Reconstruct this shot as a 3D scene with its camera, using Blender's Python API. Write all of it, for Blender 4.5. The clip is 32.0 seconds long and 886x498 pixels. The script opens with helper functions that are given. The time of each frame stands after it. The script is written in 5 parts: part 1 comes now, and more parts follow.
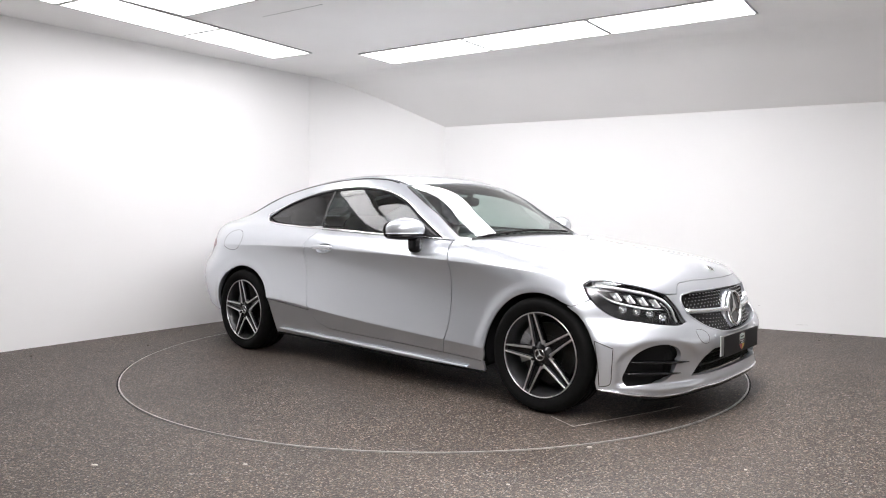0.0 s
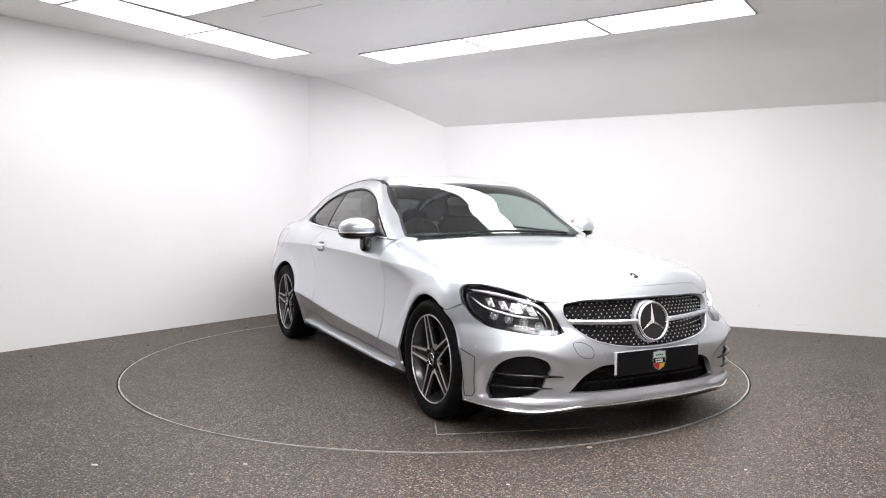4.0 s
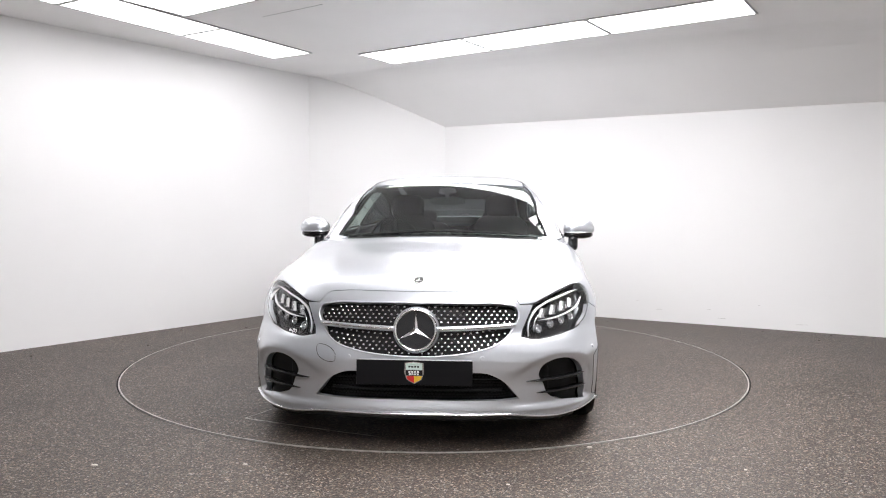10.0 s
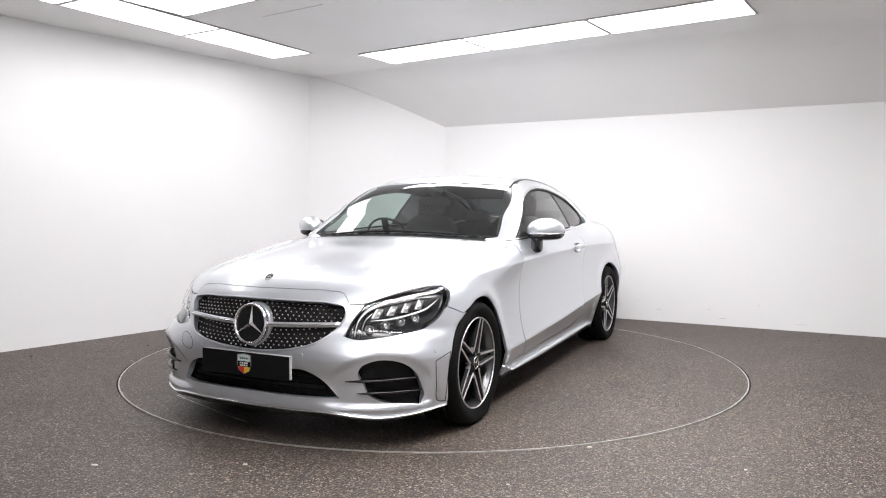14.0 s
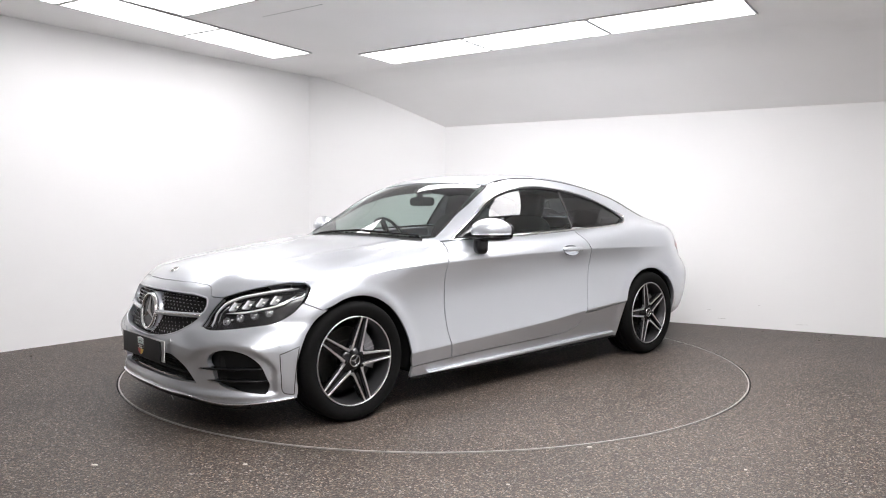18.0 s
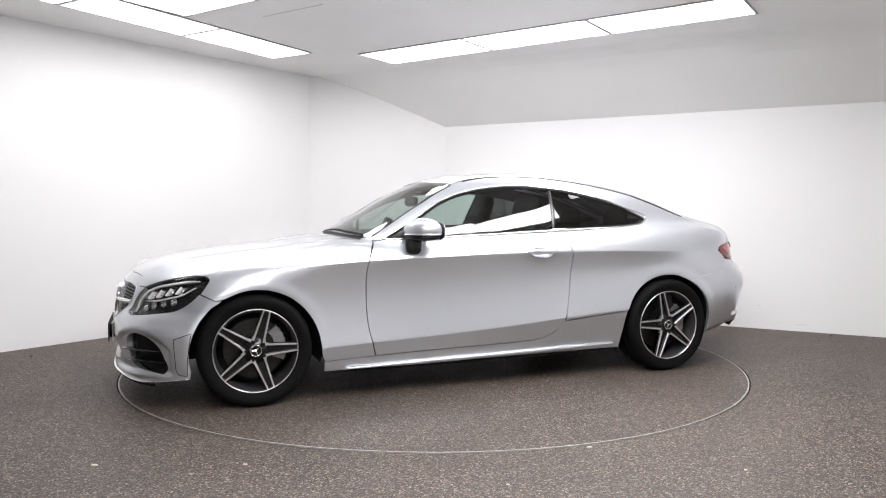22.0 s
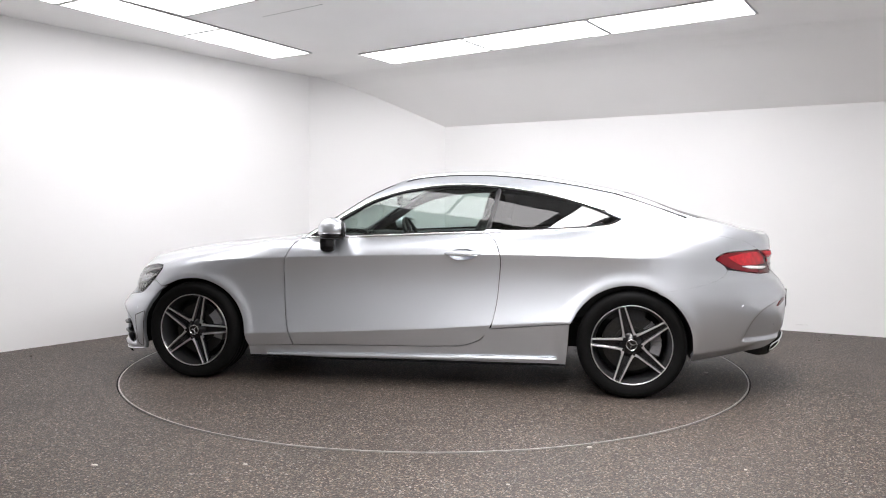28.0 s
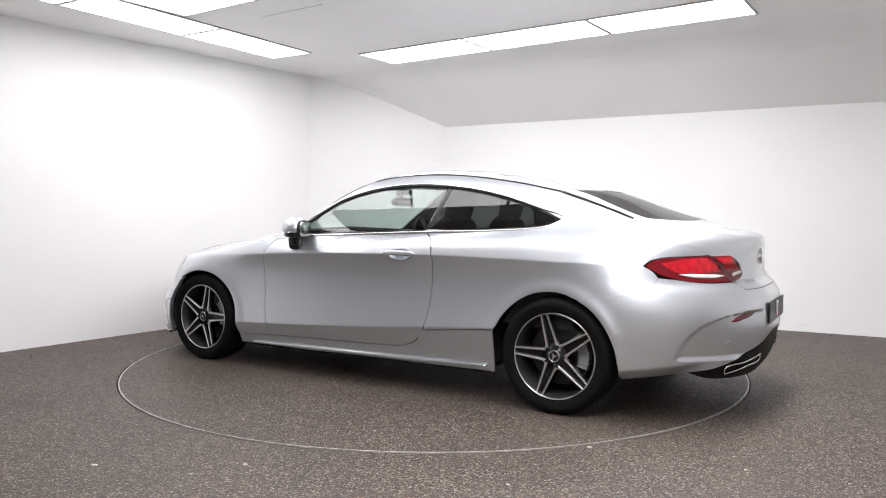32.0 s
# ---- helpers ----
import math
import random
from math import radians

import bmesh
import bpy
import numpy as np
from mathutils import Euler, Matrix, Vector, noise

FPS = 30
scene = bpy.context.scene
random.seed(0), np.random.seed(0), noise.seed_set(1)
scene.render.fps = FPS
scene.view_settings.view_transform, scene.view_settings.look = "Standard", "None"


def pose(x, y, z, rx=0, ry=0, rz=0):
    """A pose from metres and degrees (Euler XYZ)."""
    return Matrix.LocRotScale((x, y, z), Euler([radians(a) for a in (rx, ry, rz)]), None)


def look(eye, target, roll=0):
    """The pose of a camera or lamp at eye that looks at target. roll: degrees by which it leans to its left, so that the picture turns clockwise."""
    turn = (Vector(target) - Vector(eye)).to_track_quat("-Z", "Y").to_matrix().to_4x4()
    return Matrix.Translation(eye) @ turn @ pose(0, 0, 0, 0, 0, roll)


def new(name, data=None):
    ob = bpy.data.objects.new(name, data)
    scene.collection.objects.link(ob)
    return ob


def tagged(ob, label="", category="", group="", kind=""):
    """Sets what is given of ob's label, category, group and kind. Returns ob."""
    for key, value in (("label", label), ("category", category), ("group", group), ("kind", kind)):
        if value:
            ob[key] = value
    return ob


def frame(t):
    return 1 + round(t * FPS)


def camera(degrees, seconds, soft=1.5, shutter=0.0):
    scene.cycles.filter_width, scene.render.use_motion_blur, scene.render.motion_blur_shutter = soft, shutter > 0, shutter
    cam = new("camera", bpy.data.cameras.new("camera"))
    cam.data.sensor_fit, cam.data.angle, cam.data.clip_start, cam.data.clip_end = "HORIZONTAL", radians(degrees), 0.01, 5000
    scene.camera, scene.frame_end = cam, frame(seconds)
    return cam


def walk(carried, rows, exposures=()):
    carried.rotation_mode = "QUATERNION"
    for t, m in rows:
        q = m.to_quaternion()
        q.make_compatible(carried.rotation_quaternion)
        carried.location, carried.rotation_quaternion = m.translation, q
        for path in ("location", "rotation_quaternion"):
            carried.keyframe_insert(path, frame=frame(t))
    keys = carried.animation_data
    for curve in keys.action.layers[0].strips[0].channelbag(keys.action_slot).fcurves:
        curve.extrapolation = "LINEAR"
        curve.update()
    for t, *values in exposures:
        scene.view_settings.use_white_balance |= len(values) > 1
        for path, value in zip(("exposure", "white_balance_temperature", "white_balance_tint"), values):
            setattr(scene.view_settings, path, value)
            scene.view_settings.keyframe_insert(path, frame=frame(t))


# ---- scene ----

from mathutils.geometry import delaunay_2d_cdt

cam = camera(61.9, 32.0, soft=1.1)
EYE = (0.0, -5.5926, 1.1207)
VIEW = look(EYE, (0.010264, -4.5940, 1.06930), 0.163)
walk(cam, [(0.0, VIEW), (32.0, VIEW)], exposures=[(0.0, 0.0), (32.0, 0.0)])

# ---------------------------------------------------------------- world
world = bpy.data.worlds.new("world")
scene.world = world
world.use_nodes = True
world.node_tree.nodes["Background"].inputs[0].default_value = (0.9, 0.95, 1.0, 1)
world.node_tree.nodes["Background"].inputs[1].default_value = 0.02

LAMP = 11.3


# ---------------------------------------------------------------- materials
def mat(name, color, rough=0.5, metal=0.0, coat=0.0, spec=0.5, noise_scale=0.0, vary=0.0, bump=0.0,
        coat_rough=0.03, transmission=0.0, ior=1.45, emit=0.0, detail=4.0, rough_vary=0.0):
    m = bpy.data.materials.new(name)
    m.use_nodes = True
    nt = m.node_tree
    p = nt.nodes["Principled BSDF"]
    p.inputs["Base Color"].default_value = (*color, 1)
    p.inputs["Roughness"].default_value = rough
    p.inputs["Metallic"].default_value = metal
    p.inputs["Coat Weight"].default_value = coat
    p.inputs["Coat Roughness"].default_value = coat_rough
    p.inputs["Specular IOR Level"].default_value = spec
    p.inputs["Transmission Weight"].default_value = transmission
    p.inputs["IOR"].default_value = ior
    if emit:
        p.inputs["Emission Color"].default_value = (*color, 1)
        p.inputs["Emission Strength"].default_value = emit
    if noise_scale:
        tc = nt.nodes.new("ShaderNodeTexCoord")
        nz = nt.nodes.new("ShaderNodeTexNoise")
        nz.inputs["Scale"].default_value = noise_scale
        nz.inputs["Detail"].default_value = detail
        nt.links.new(tc.outputs["Object"], nz.inputs["Vector"])
        if vary:
            r = nt.nodes.new("ShaderNodeValToRGB")
            r.color_ramp.elements[0].position, r.color_ramp.elements[1].position = 0.3, 0.7
            r.color_ramp.elements[0].color = (*[c * (1 - vary) for c in color], 1)
            r.color_ramp.elements[1].color = (*[min(1, c * (1 + vary)) for c in color], 1)
            nt.links.new(nz.outputs["Fac"], r.inputs["Fac"])
            nt.links.new(r.outputs["Color"], p.inputs["Base Color"])
        if rough_vary:
            mr = nt.nodes.new("ShaderNodeMapRange")
            mr.inputs["To Min"].default_value = rough - rough_vary
            mr.inputs["To Max"].default_value = rough + rough_vary
            nt.links.new(nz.outputs["Fac"], mr.inputs["Value"])
            nt.links.new(mr.outputs["Result"], p.inputs["Roughness"])
        if bump:
            b = nt.nodes.new("ShaderNodeBump")
            b.inputs["Strength"].default_value = bump
            b.inputs["Distance"].default_value = 0.002
            nt.links.new(nz.outputs["Fac"], b.inputs["Height"])
            nt.links.new(b.outputs["Normal"], p.inputs["Normal"])
    return m


def floor_material(name):
    """Resin-bound aggregate: brown-grey chips of 3 to 6 mm with worn patches."""
    m = bpy.data.materials.new(name)
    m.use_nodes = True
    nt = m.node_tree
    p = nt.nodes["Principled BSDF"]
    tc = nt.nodes.new("ShaderNodeTexCoord")
    v = nt.nodes.new("ShaderNodeTexVoronoi")
    v.inputs["Scale"].default_value = 150
    nt.links.new(tc.outputs["Object"], v.inputs["Vector"])
    hsv = nt.nodes.new("ShaderNodeSeparateColor")
    nt.links.new(v.outputs["Color"], hsv.inputs["Color"])
    r = nt.nodes.new("ShaderNodeValToRGB")
    e = r.color_ramp.elements
    e[0].position, e[0].color = 0.0, (0.012, 0.010, 0.008, 1)
    e[1].position, e[1].color = 1.0, (0.38, 0.35, 0.31, 1)
    for pos, col in ((0.35, (0.040, 0.032, 0.025)), (0.62, (0.088, 0.071, 0.056)), (0.80, (0.130, 0.107, 0.085)), (0.93, (0.220, 0.188, 0.153))):
        x = e.new(pos)
        x.color = (*col, 1)
    nt.links.new(hsv.outputs[0], r.inputs["Fac"])
    big = nt.nodes.new("ShaderNodeTexNoise")
    big.inputs["Scale"].default_value = 1.3
    big.inputs["Detail"].default_value = 6
    nt.links.new(tc.outputs["Object"], big.inputs["Vector"])
    mr = nt.nodes.new("ShaderNodeMapRange")
    mr.inputs["From Min"].default_value, mr.inputs["From Max"].default_value = 0.3, 0.7
    mr.inputs["To Min"].default_value, mr.inputs["To Max"].default_value = 0.66, 0.93
    nt.links.new(big.outputs["Fac"], mr.inputs["Value"])
    mx = nt.nodes.new("ShaderNodeVectorMath")
    mx.operation = "SCALE"
    nt.links.new(r.outputs["Color"], mx.inputs[0])
    nt.links.new(mr.outputs["Result"], mx.inputs["Scale"])
    # single chips lean to red-brown or blue-grey
    hue = nt.nodes.new("ShaderNodeMix")
    hue.data_type = "RGBA"
    hue.inputs["A"].default_value = (1.16, 0.96, 0.84, 1)
    hue.inputs["B"].default_value = (0.90, 1.00, 1.12, 1)
    nt.links.new(hsv.outputs[1], hue.inputs["Factor"])
    tint = nt.nodes.new("ShaderNodeVectorMath")
    tint.operation = "MULTIPLY"
    nt.links.new(mx.outputs["Vector"], tint.inputs[0])
    nt.links.new(hue.outputs["Result"], tint.inputs[1])
    nt.links.new(tint.outputs["Vector"], p.inputs["Base Color"])
    p.inputs["Roughness"].default_value = 0.55
    b = nt.nodes.new("ShaderNodeBump")
    b.inputs["Strength"].default_value = 0.6
    b.inputs["Distance"].default_value = 0.002
    nt.links.new(v.outputs["Distance"], b.inputs["Height"])
    b.invert = True
    nt.links.new(b.outputs["Normal"], p.inputs["Normal"])
    return m


def glass_material(name, tint, clear, gloss=0.058, edge=0.90):
    """Thin car glass: a tinted see-through sheet under a mirror-like gloss."""
    m = bpy.data.materials.new(name)
    m.use_nodes = True
    nt = m.node_tree
    nt.nodes.remove(nt.nodes["Principled BSDF"])
    out = nt.nodes["Material Output"]
    tr = nt.nodes.new("ShaderNodeBsdfTransparent")
    tr.inputs["Color"].default_value = (*[c * clear for c in tint], 1)
    gl = nt.nodes.new("ShaderNodeBsdfGlossy")
    gl.inputs["Roughness"].default_value = 0.01
    gl.inputs["Color"].default_value = (1, 1, 1, 1)
    lw = nt.nodes.new("ShaderNodeLayerWeight")
    lw.inputs["Blend"].default_value = 0.5
    pw = nt.nodes.new("ShaderNodeMath")
    pw.operation = "POWER"
    pw.inputs[1].default_value = 4.5
    nt.links.new(lw.outputs["Facing"], pw.inputs[0])
    fr = nt.nodes.new("ShaderNodeMath")
    fr.operation = "MULTIPLY_ADD"
    fr.inputs[1].default_value, fr.inputs[2].default_value = edge, gloss
    nt.links.new(pw.outputs[0], fr.inputs[0])
    mix = nt.nodes.new("ShaderNodeMixShader")
    nt.links.new(fr.outputs[0], mix.inputs["Fac"])
    nt.links.new(tr.outputs[0], mix.inputs[1])
    nt.links.new(gl.outputs[0], mix.inputs[2])
    nt.links.new(mix.outputs[0], out.inputs["Surface"])
    return m


M_WALL = mat("white_wall_paint", (0.87, 0.87, 0.87), 0.6, noise_scale=1.2, vary=0.012, bump=0.05, detail=8)
M_CEIL = mat("ceiling_paint", (0.93, 0.925, 0.92), 0.7, noise_scale=1.5, vary=0.015, bump=0.05, detail=8)
M_FLOOR = floor_material("resin_aggregate")
M_LAMP = mat("lamp_diffuser", (1.0, 0.975, 0.99), 0.5, emit=LAMP)
# unequal glow is tuned row by row to balance the light in the room
M_LAMP_DIM = mat("dim_lamp_diffuser", (1.0, 0.975, 0.99), 0.5, emit=LAMP * 0.55)
M_LAMP_BRIGHT = mat("bright_lamp_diffuser", (1.0, 0.975, 0.99), 0.5, emit=LAMP * 2.5)
M_FRAME = mat("lamp_frame_grey", (0.45, 0.45, 0.45), 0.4)
M_BACK = mat("unseen_wall_grey", (0.22, 0.22, 0.225), 0.6, noise_scale=2.0, vary=0.06)
M_GREY = mat("dark_gap", (0.012, 0.012, 0.012), 0.8, spec=0.2)
M_STRIP = mat("pale_metal_edging", (0.50, 0.485, 0.46), 0.45, 0.6, noise_scale=20, vary=0.25)
M_PAINT = mat("silver_metallic_paint", (0.658, 0.687, 0.730), 0.34, 0.80, coat=1.0, noise_scale=900, vary=0.05, detail=1)
M_GLASS = glass_material("clear_car_glass", (0.86, 0.97, 0.93), 0.76)
M_TINT = glass_material("privacy_glass", (0.9, 0.95, 1.0), 0.09, 0.05, 0.5)
M_CHROME = mat("chrome", (0.85, 0.85, 0.86), 0.08, 1.0)
M_BLACK = mat("gloss_black_plastic", (0.008, 0.008, 0.009), 0.18)
M_MATT = mat("matt_black_plastic", (0.008, 0.008, 0.0085), 0.55, spec=0.25, noise_scale=150, bump=0.15)
M_RUBBER = mat("tyre_rubber", (0.005, 0.005, 0.005), 0.7, spec=0.12, noise_scale=90, vary=0.2, bump=0.1)


# ---------------------------------------------------------------- mesh helpers
def mesh_ob(name, verts, faces, material, parent=None, label="", smooth=False, normals=None):
    me = bpy.data.meshes.new(name)
    me.from_pydata([tuple(v) for v in verts], [], [tuple(f) for f in faces])
    me.materials.append(material)
    if smooth:
        me.polygons.foreach_set("use_smooth", [True] * len(me.polygons))
    me.update()
    if normals is not None:
        me.normals_split_custom_set_from_vertices([tuple(n) for n in normals])
    ob = new(name, me)
    if parent is not None:
        ob.parent = parent
    if label:
        tagged(ob, label)
    return ob


def part(name, bm, material, parent=None, label="", smooth=False):
    me = bpy.data.meshes.new(name)
    bmesh.ops.recalc_face_normals(bm, faces=bm.faces)
    if smooth:
        for f in bm.faces:
            f.smooth = True
    bm.to_mesh(me)
    bm.free()
    me.materials.append(material)
    ob = new(name, me)
    if parent is not None:
        ob.parent = parent
    if label:
        tagged(ob, label)
    return ob


def prism(poly, z0, z1):
    """A bmesh prism over a plan polygon."""
    bm = bmesh.new()
    a = [bm.verts.new((x, y, z0)) for x, y in poly]
    b = [bm.verts.new((x, y, z1)) for x, y in poly]
    bm.faces.new(a)
    bm.faces.new(b)
    n = len(poly)
    for i in range(n):
        bm.faces.new((a[i], a[(i + 1) % n], b[(i + 1) % n], b[i]))
    return bm


def box(bm, x0, y0, z0, x1, y1, z1, bevel=0.0, m=None):
    g = bmesh.ops.create_cube(bm, size=1)
    vs = g["verts"]
    for v in vs:
        v.co = Vector((x0 + (v.co.x + 0.5) * (x1 - x0), y0 + (v.co.y + 0.5) * (y1 - y0), z0 + (v.co.z + 0.5) * (z1 - z0)))
        if m is not None:
            v.co = m @ v.co
    if bevel:
        es = list({e for v in vs for e in v.link_edges})
        bmesh.ops.bevel(bm, geom=es, offset=bevel, segments=2, affect="EDGES", profile=0.5)
    return bm


# ---------------------------------------------------------------- room
CEIL, LOW = 2.63, 2.10
PA, PB = Vector((-1.43, 2.81)), Vector((0.11, 3.10))
DL, DR = Vector((-0.606, -0.7955)), Vector((0.875, -0.484))
PL, PR = PA + DL * 6.0, PB + DR * 5.6
PC, PD = Vector((4.3, -6.6)), Vector((-4.3, -6.6))
ring = [PA, PB, PR, PC, PD, PL]


def wall(name, a, b, ha, hb, material, label):
    """A 12 cm wall whose inner face runs from a to b, with top heights ha and hb."""
    d = (b - a).normalized()
    out = Vector((-d.y, d.x)) * 0.12
    vs = [(*a, -0.05), (*b, -0.05), (*b, hb), (*a, ha)]
    vs += [(*(a + out), -0.05), (*(b + out), -0.05), (*(b + out), hb), (*(a + out), ha)]
    fs = [(3, 2, 1, 0), (4, 5, 6, 7), (0, 1, 5, 4), (1, 2, 6, 5), (2, 3, 7, 6), (3, 0, 4, 7)]
    ob = mesh_ob(name, vs, fs, material)
    return tagged(ob, label, "wall", kind="structure")


wall("wall_west", PL, PA, CEIL, CEIL, M_WALL, "smooth white painted studio wall, brightly lit")

wall("wall_east", PB, PR, LOW, LOW, M_WALL, "low white painted studio wall with scuffs near the floor")
# two assumed walls behind the camera, set close so their bounce brightens the car
wall("wall_southeast", PR, PC, CEIL, CEIL, M_WALL, "plain white wall out of view, closing the room")
wall("wall_south", PC, PD, CEIL, CEIL, M_WALL, "plain white wall out of view, closing the room")
# never in view; its grey is added to darken what the car's flank reflects
wall("wall_southwest", PD, PL, CEIL, CEIL, M_BACK, "plain grey wall out of view, kept dark for the car's reflections")

# flat ceiling with a soft fold into the slope over the low wall
fold_w = 1.03
NR = Vector((0.484, 0.875))
cv, cf = [], []
steps = [(0.0, CEIL)] + [(fold_w * k, CEIL - (CEIL - LOW) * f) for k, f in ((0.05, 0.012), (0.12, 0.05), (0.22, 0.125), (0.35, 0.25), (0.6, 0.53), (1.0, 1.0))]
fb = PR - NR * fold_w
for i, (d, z) in enumerate(steps):
    k = d / fold_w
    p = PA.lerp(PB, k)
    q = fb.lerp(PR, k)
    cv += [(*p, z), (*q, z)]
for i in range(len(steps) - 1):
    cf.append((2 * i, 2 * i + 1, 2 * i + 3, 2 * i + 2))
base = len(cv)
wn = []
for (d, z), (d2, z2) in zip(steps, steps[1:]):
    wn.append((PA.lerp(PB, d / fold_w), z))
wn.append((PB, LOW))
nv = [(*p, -0.05) for p, z in wn] + [(*p, z) for p, z in wn]
out = Vector((-(PB - PA).y, (PB - PA).x)).normalized() * 0.12
nv += [(*(p + out), -0.05) for p, z in wn] + [(*(p + out), z) for p, z in wn]
K = len(wn)
nf = []
for i in range(K - 1):
    nf += [(i, K + i, K + i + 1, i + 1), (2 * K + i, 2 * K + i + 1, 3 * K + i + 1, 3 * K + i), (K + i, 3 * K + i, 3 * K + i + 1, K + i + 1)]
tagged(mesh_ob("wall_north", nv, nf, M_WALL), "narrow white painted corner wall under a sloping ceiling", "wall", kind="structure")
cv += [(*PR, CEIL), (*PC, CEIL), (*PD, CEIL), (*PL, CEIL)]
cf.append((0, base + 3, base + 2, base + 1, base, 1))
cf.append((*range(1, 2 * len(steps), 2), base))
ceiling = mesh_ob("ceiling", cv, cf, M_CEIL, smooth=False)
tagged(ceiling, "pale grey painted ceiling sloping down to the low wall", "ceiling", kind="structure")

R_TABLE = 2.2274


def ring_mesh(r0, r1, z0, z1, n=192):
    bm = bmesh.new()
    loops = []
    for r, z in ((r0, z0), (r1, z0), (r1, z1), (r0, z1)):
        loops.append([bm.verts.new((r * math.cos(2 * math.pi * i / n), r * math.sin(2 * math.pi * i / n), z)) for i in range(n)])
    for a in range(4):
        b = (a + 1) % 4
        for i in range(n):
            j = (i + 1) % n
            bm.faces.new((loops[a][i], loops[a][j], loops[b][j], loops[b][i]))
    return bm


def floor_mesh():
    n = 192
    inner = [(R_TABLE * math.cos(2 * math.pi * i / n), R_TABLE * math.sin(2 * math.pi * i / n)) for i in range(n)]
    outer = [tuple(p) for p in ring]
    vs = [Vector(p) for p in inner + outer]
    edges = [(i, (i + 1) % n) for i in range(n)] + [(n + i, n + (i + 1) % 6) for i in range(6)]
    v2, _, tris, *_ = delaunay_2d_cdt(vs, edges, [], 0, 1e-6)
    keep = []
    for t in tris:
        c = sum((v2[i] for i in t), Vector((0, 0))) / 3
        if c.length > R_TABLE * 0.9999:
            keep.append(t)
    return mesh_ob("floor", [(p.x, p.y, 0) for p in v2], keep, M_FLOOR)


fl = floor_mesh()
tagged(fl, "brown-grey resin-bound aggregate floor with loose chips", "floor", kind="structure")

turntable = new("turntable")
tagged(turntable, "flush round car turntable surfaced in brown-grey aggregate", "turntable")
bm = bmesh.new()
bmesh.ops.create_circle(bm, cap_ends=True, radius=R_TABLE - 0.018, segments=192)
part("turntable_deck", bm, M_FLOOR, turntable)
part("edge_strip", ring_mesh(R_TABLE - 0.018, R_TABLE - 0.010, -0.02, 0.002), M_STRIP, turntable, "thin pale metal edging strip")
gap = part("turntable_gap", ring_mesh(R_TABLE - 0.010, R_TABLE + 0.0005, -0.03, -0.006), M_GREY)
tagged(gap, "narrow dark gap round the turntable", "gap", kind="structure")


# ---------------------------------------------------------------- ceiling lamps
def lamp_panel(p0, u, length, width, glow=None, slip=()):
    """A recessed light panel: p0 its corner, u its long direction, its width to the left of u."""
    v = Vector((-u.y, u.x))
    lamp = new("ceiling_light_panel")
    lamp.location = (p0.x, p0.y, CEIL)
    lamp.rotation_euler = (0, 0, math.atan2(u.y, u.x))
    tagged(lamp, "square-edged white ceiling light panel, switched on", "ceiling light", "ceiling light panels")
    g = 0.014
    bm = bmesh.new()
    box(bm, g, g, -0.008, length - g, width - g, -0.003)
    part("diffuser", bm, glow or M_LAMP, lamp, "glowing white diffuser")
    bm = bmesh.new()
    box(bm, 0, 0, -0.012, length, g, -0.001)
    box(bm, 0, width - g, -0.012, length, width, -0.001)
    box(bm, 0, g, -0.012, g, width - g, -0.001)
    box(bm, length - g, g, -0.012, length, width - g, -0.001)
    part("frame", bm, M_FRAME, lamp)
    if slip:
        bm = bmesh.new()
        (ax, ay), (bx, by) = slip
        box(bm, 0, -0.0035, -0.0105, math.hypot(bx - ax, by - ay), 0.0035, -0.0082, 0.0, pose(ax, ay, 0, 0, 0, math.degrees(math.atan2(by - ay, bx - ax))))
        part("slipped_edge", bm, M_FRAME, lamp, "edge of a slipped diffuser")
    return lamp


# a ring of lamps over the turntable, in the ring's own axes
UR = Vector((0.822, -0.569)).normalized()
UL = Vector((-0.525, -0.851)).normalized()
UN = Vector((-UR.y, UR.x))
for k in range(3):
    lamp_panel(Vector((-0.745, 1.603)) + UR * 1.167 * k, UR, 1.160, 0.555, M_LAMP, ((0.02, 0.065), (0.75, 0.022)) if k == 2 else ())
    lamp_panel(Vector((-1.610, 1.825)) + UL * 1.115 * k, UL, 1.108, 0.501, M_LAMP_DIM, ((1.09, 0.055), (0.40, 0.020)) if k == 0 else ())
    lamp_panel(UR * (-1.73 + 1.167 * k) + UN * -1.46, UR, 1.160, 0.555, M_LAMP_DIM)
# the last two panels here are unseen, added to brighten the car's front
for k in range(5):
    lamp_panel(UR * 1.87 + UN * (0.61 - 1.115 * k), UL, 1.108, 0.501, M_LAMP_BRIGHT)


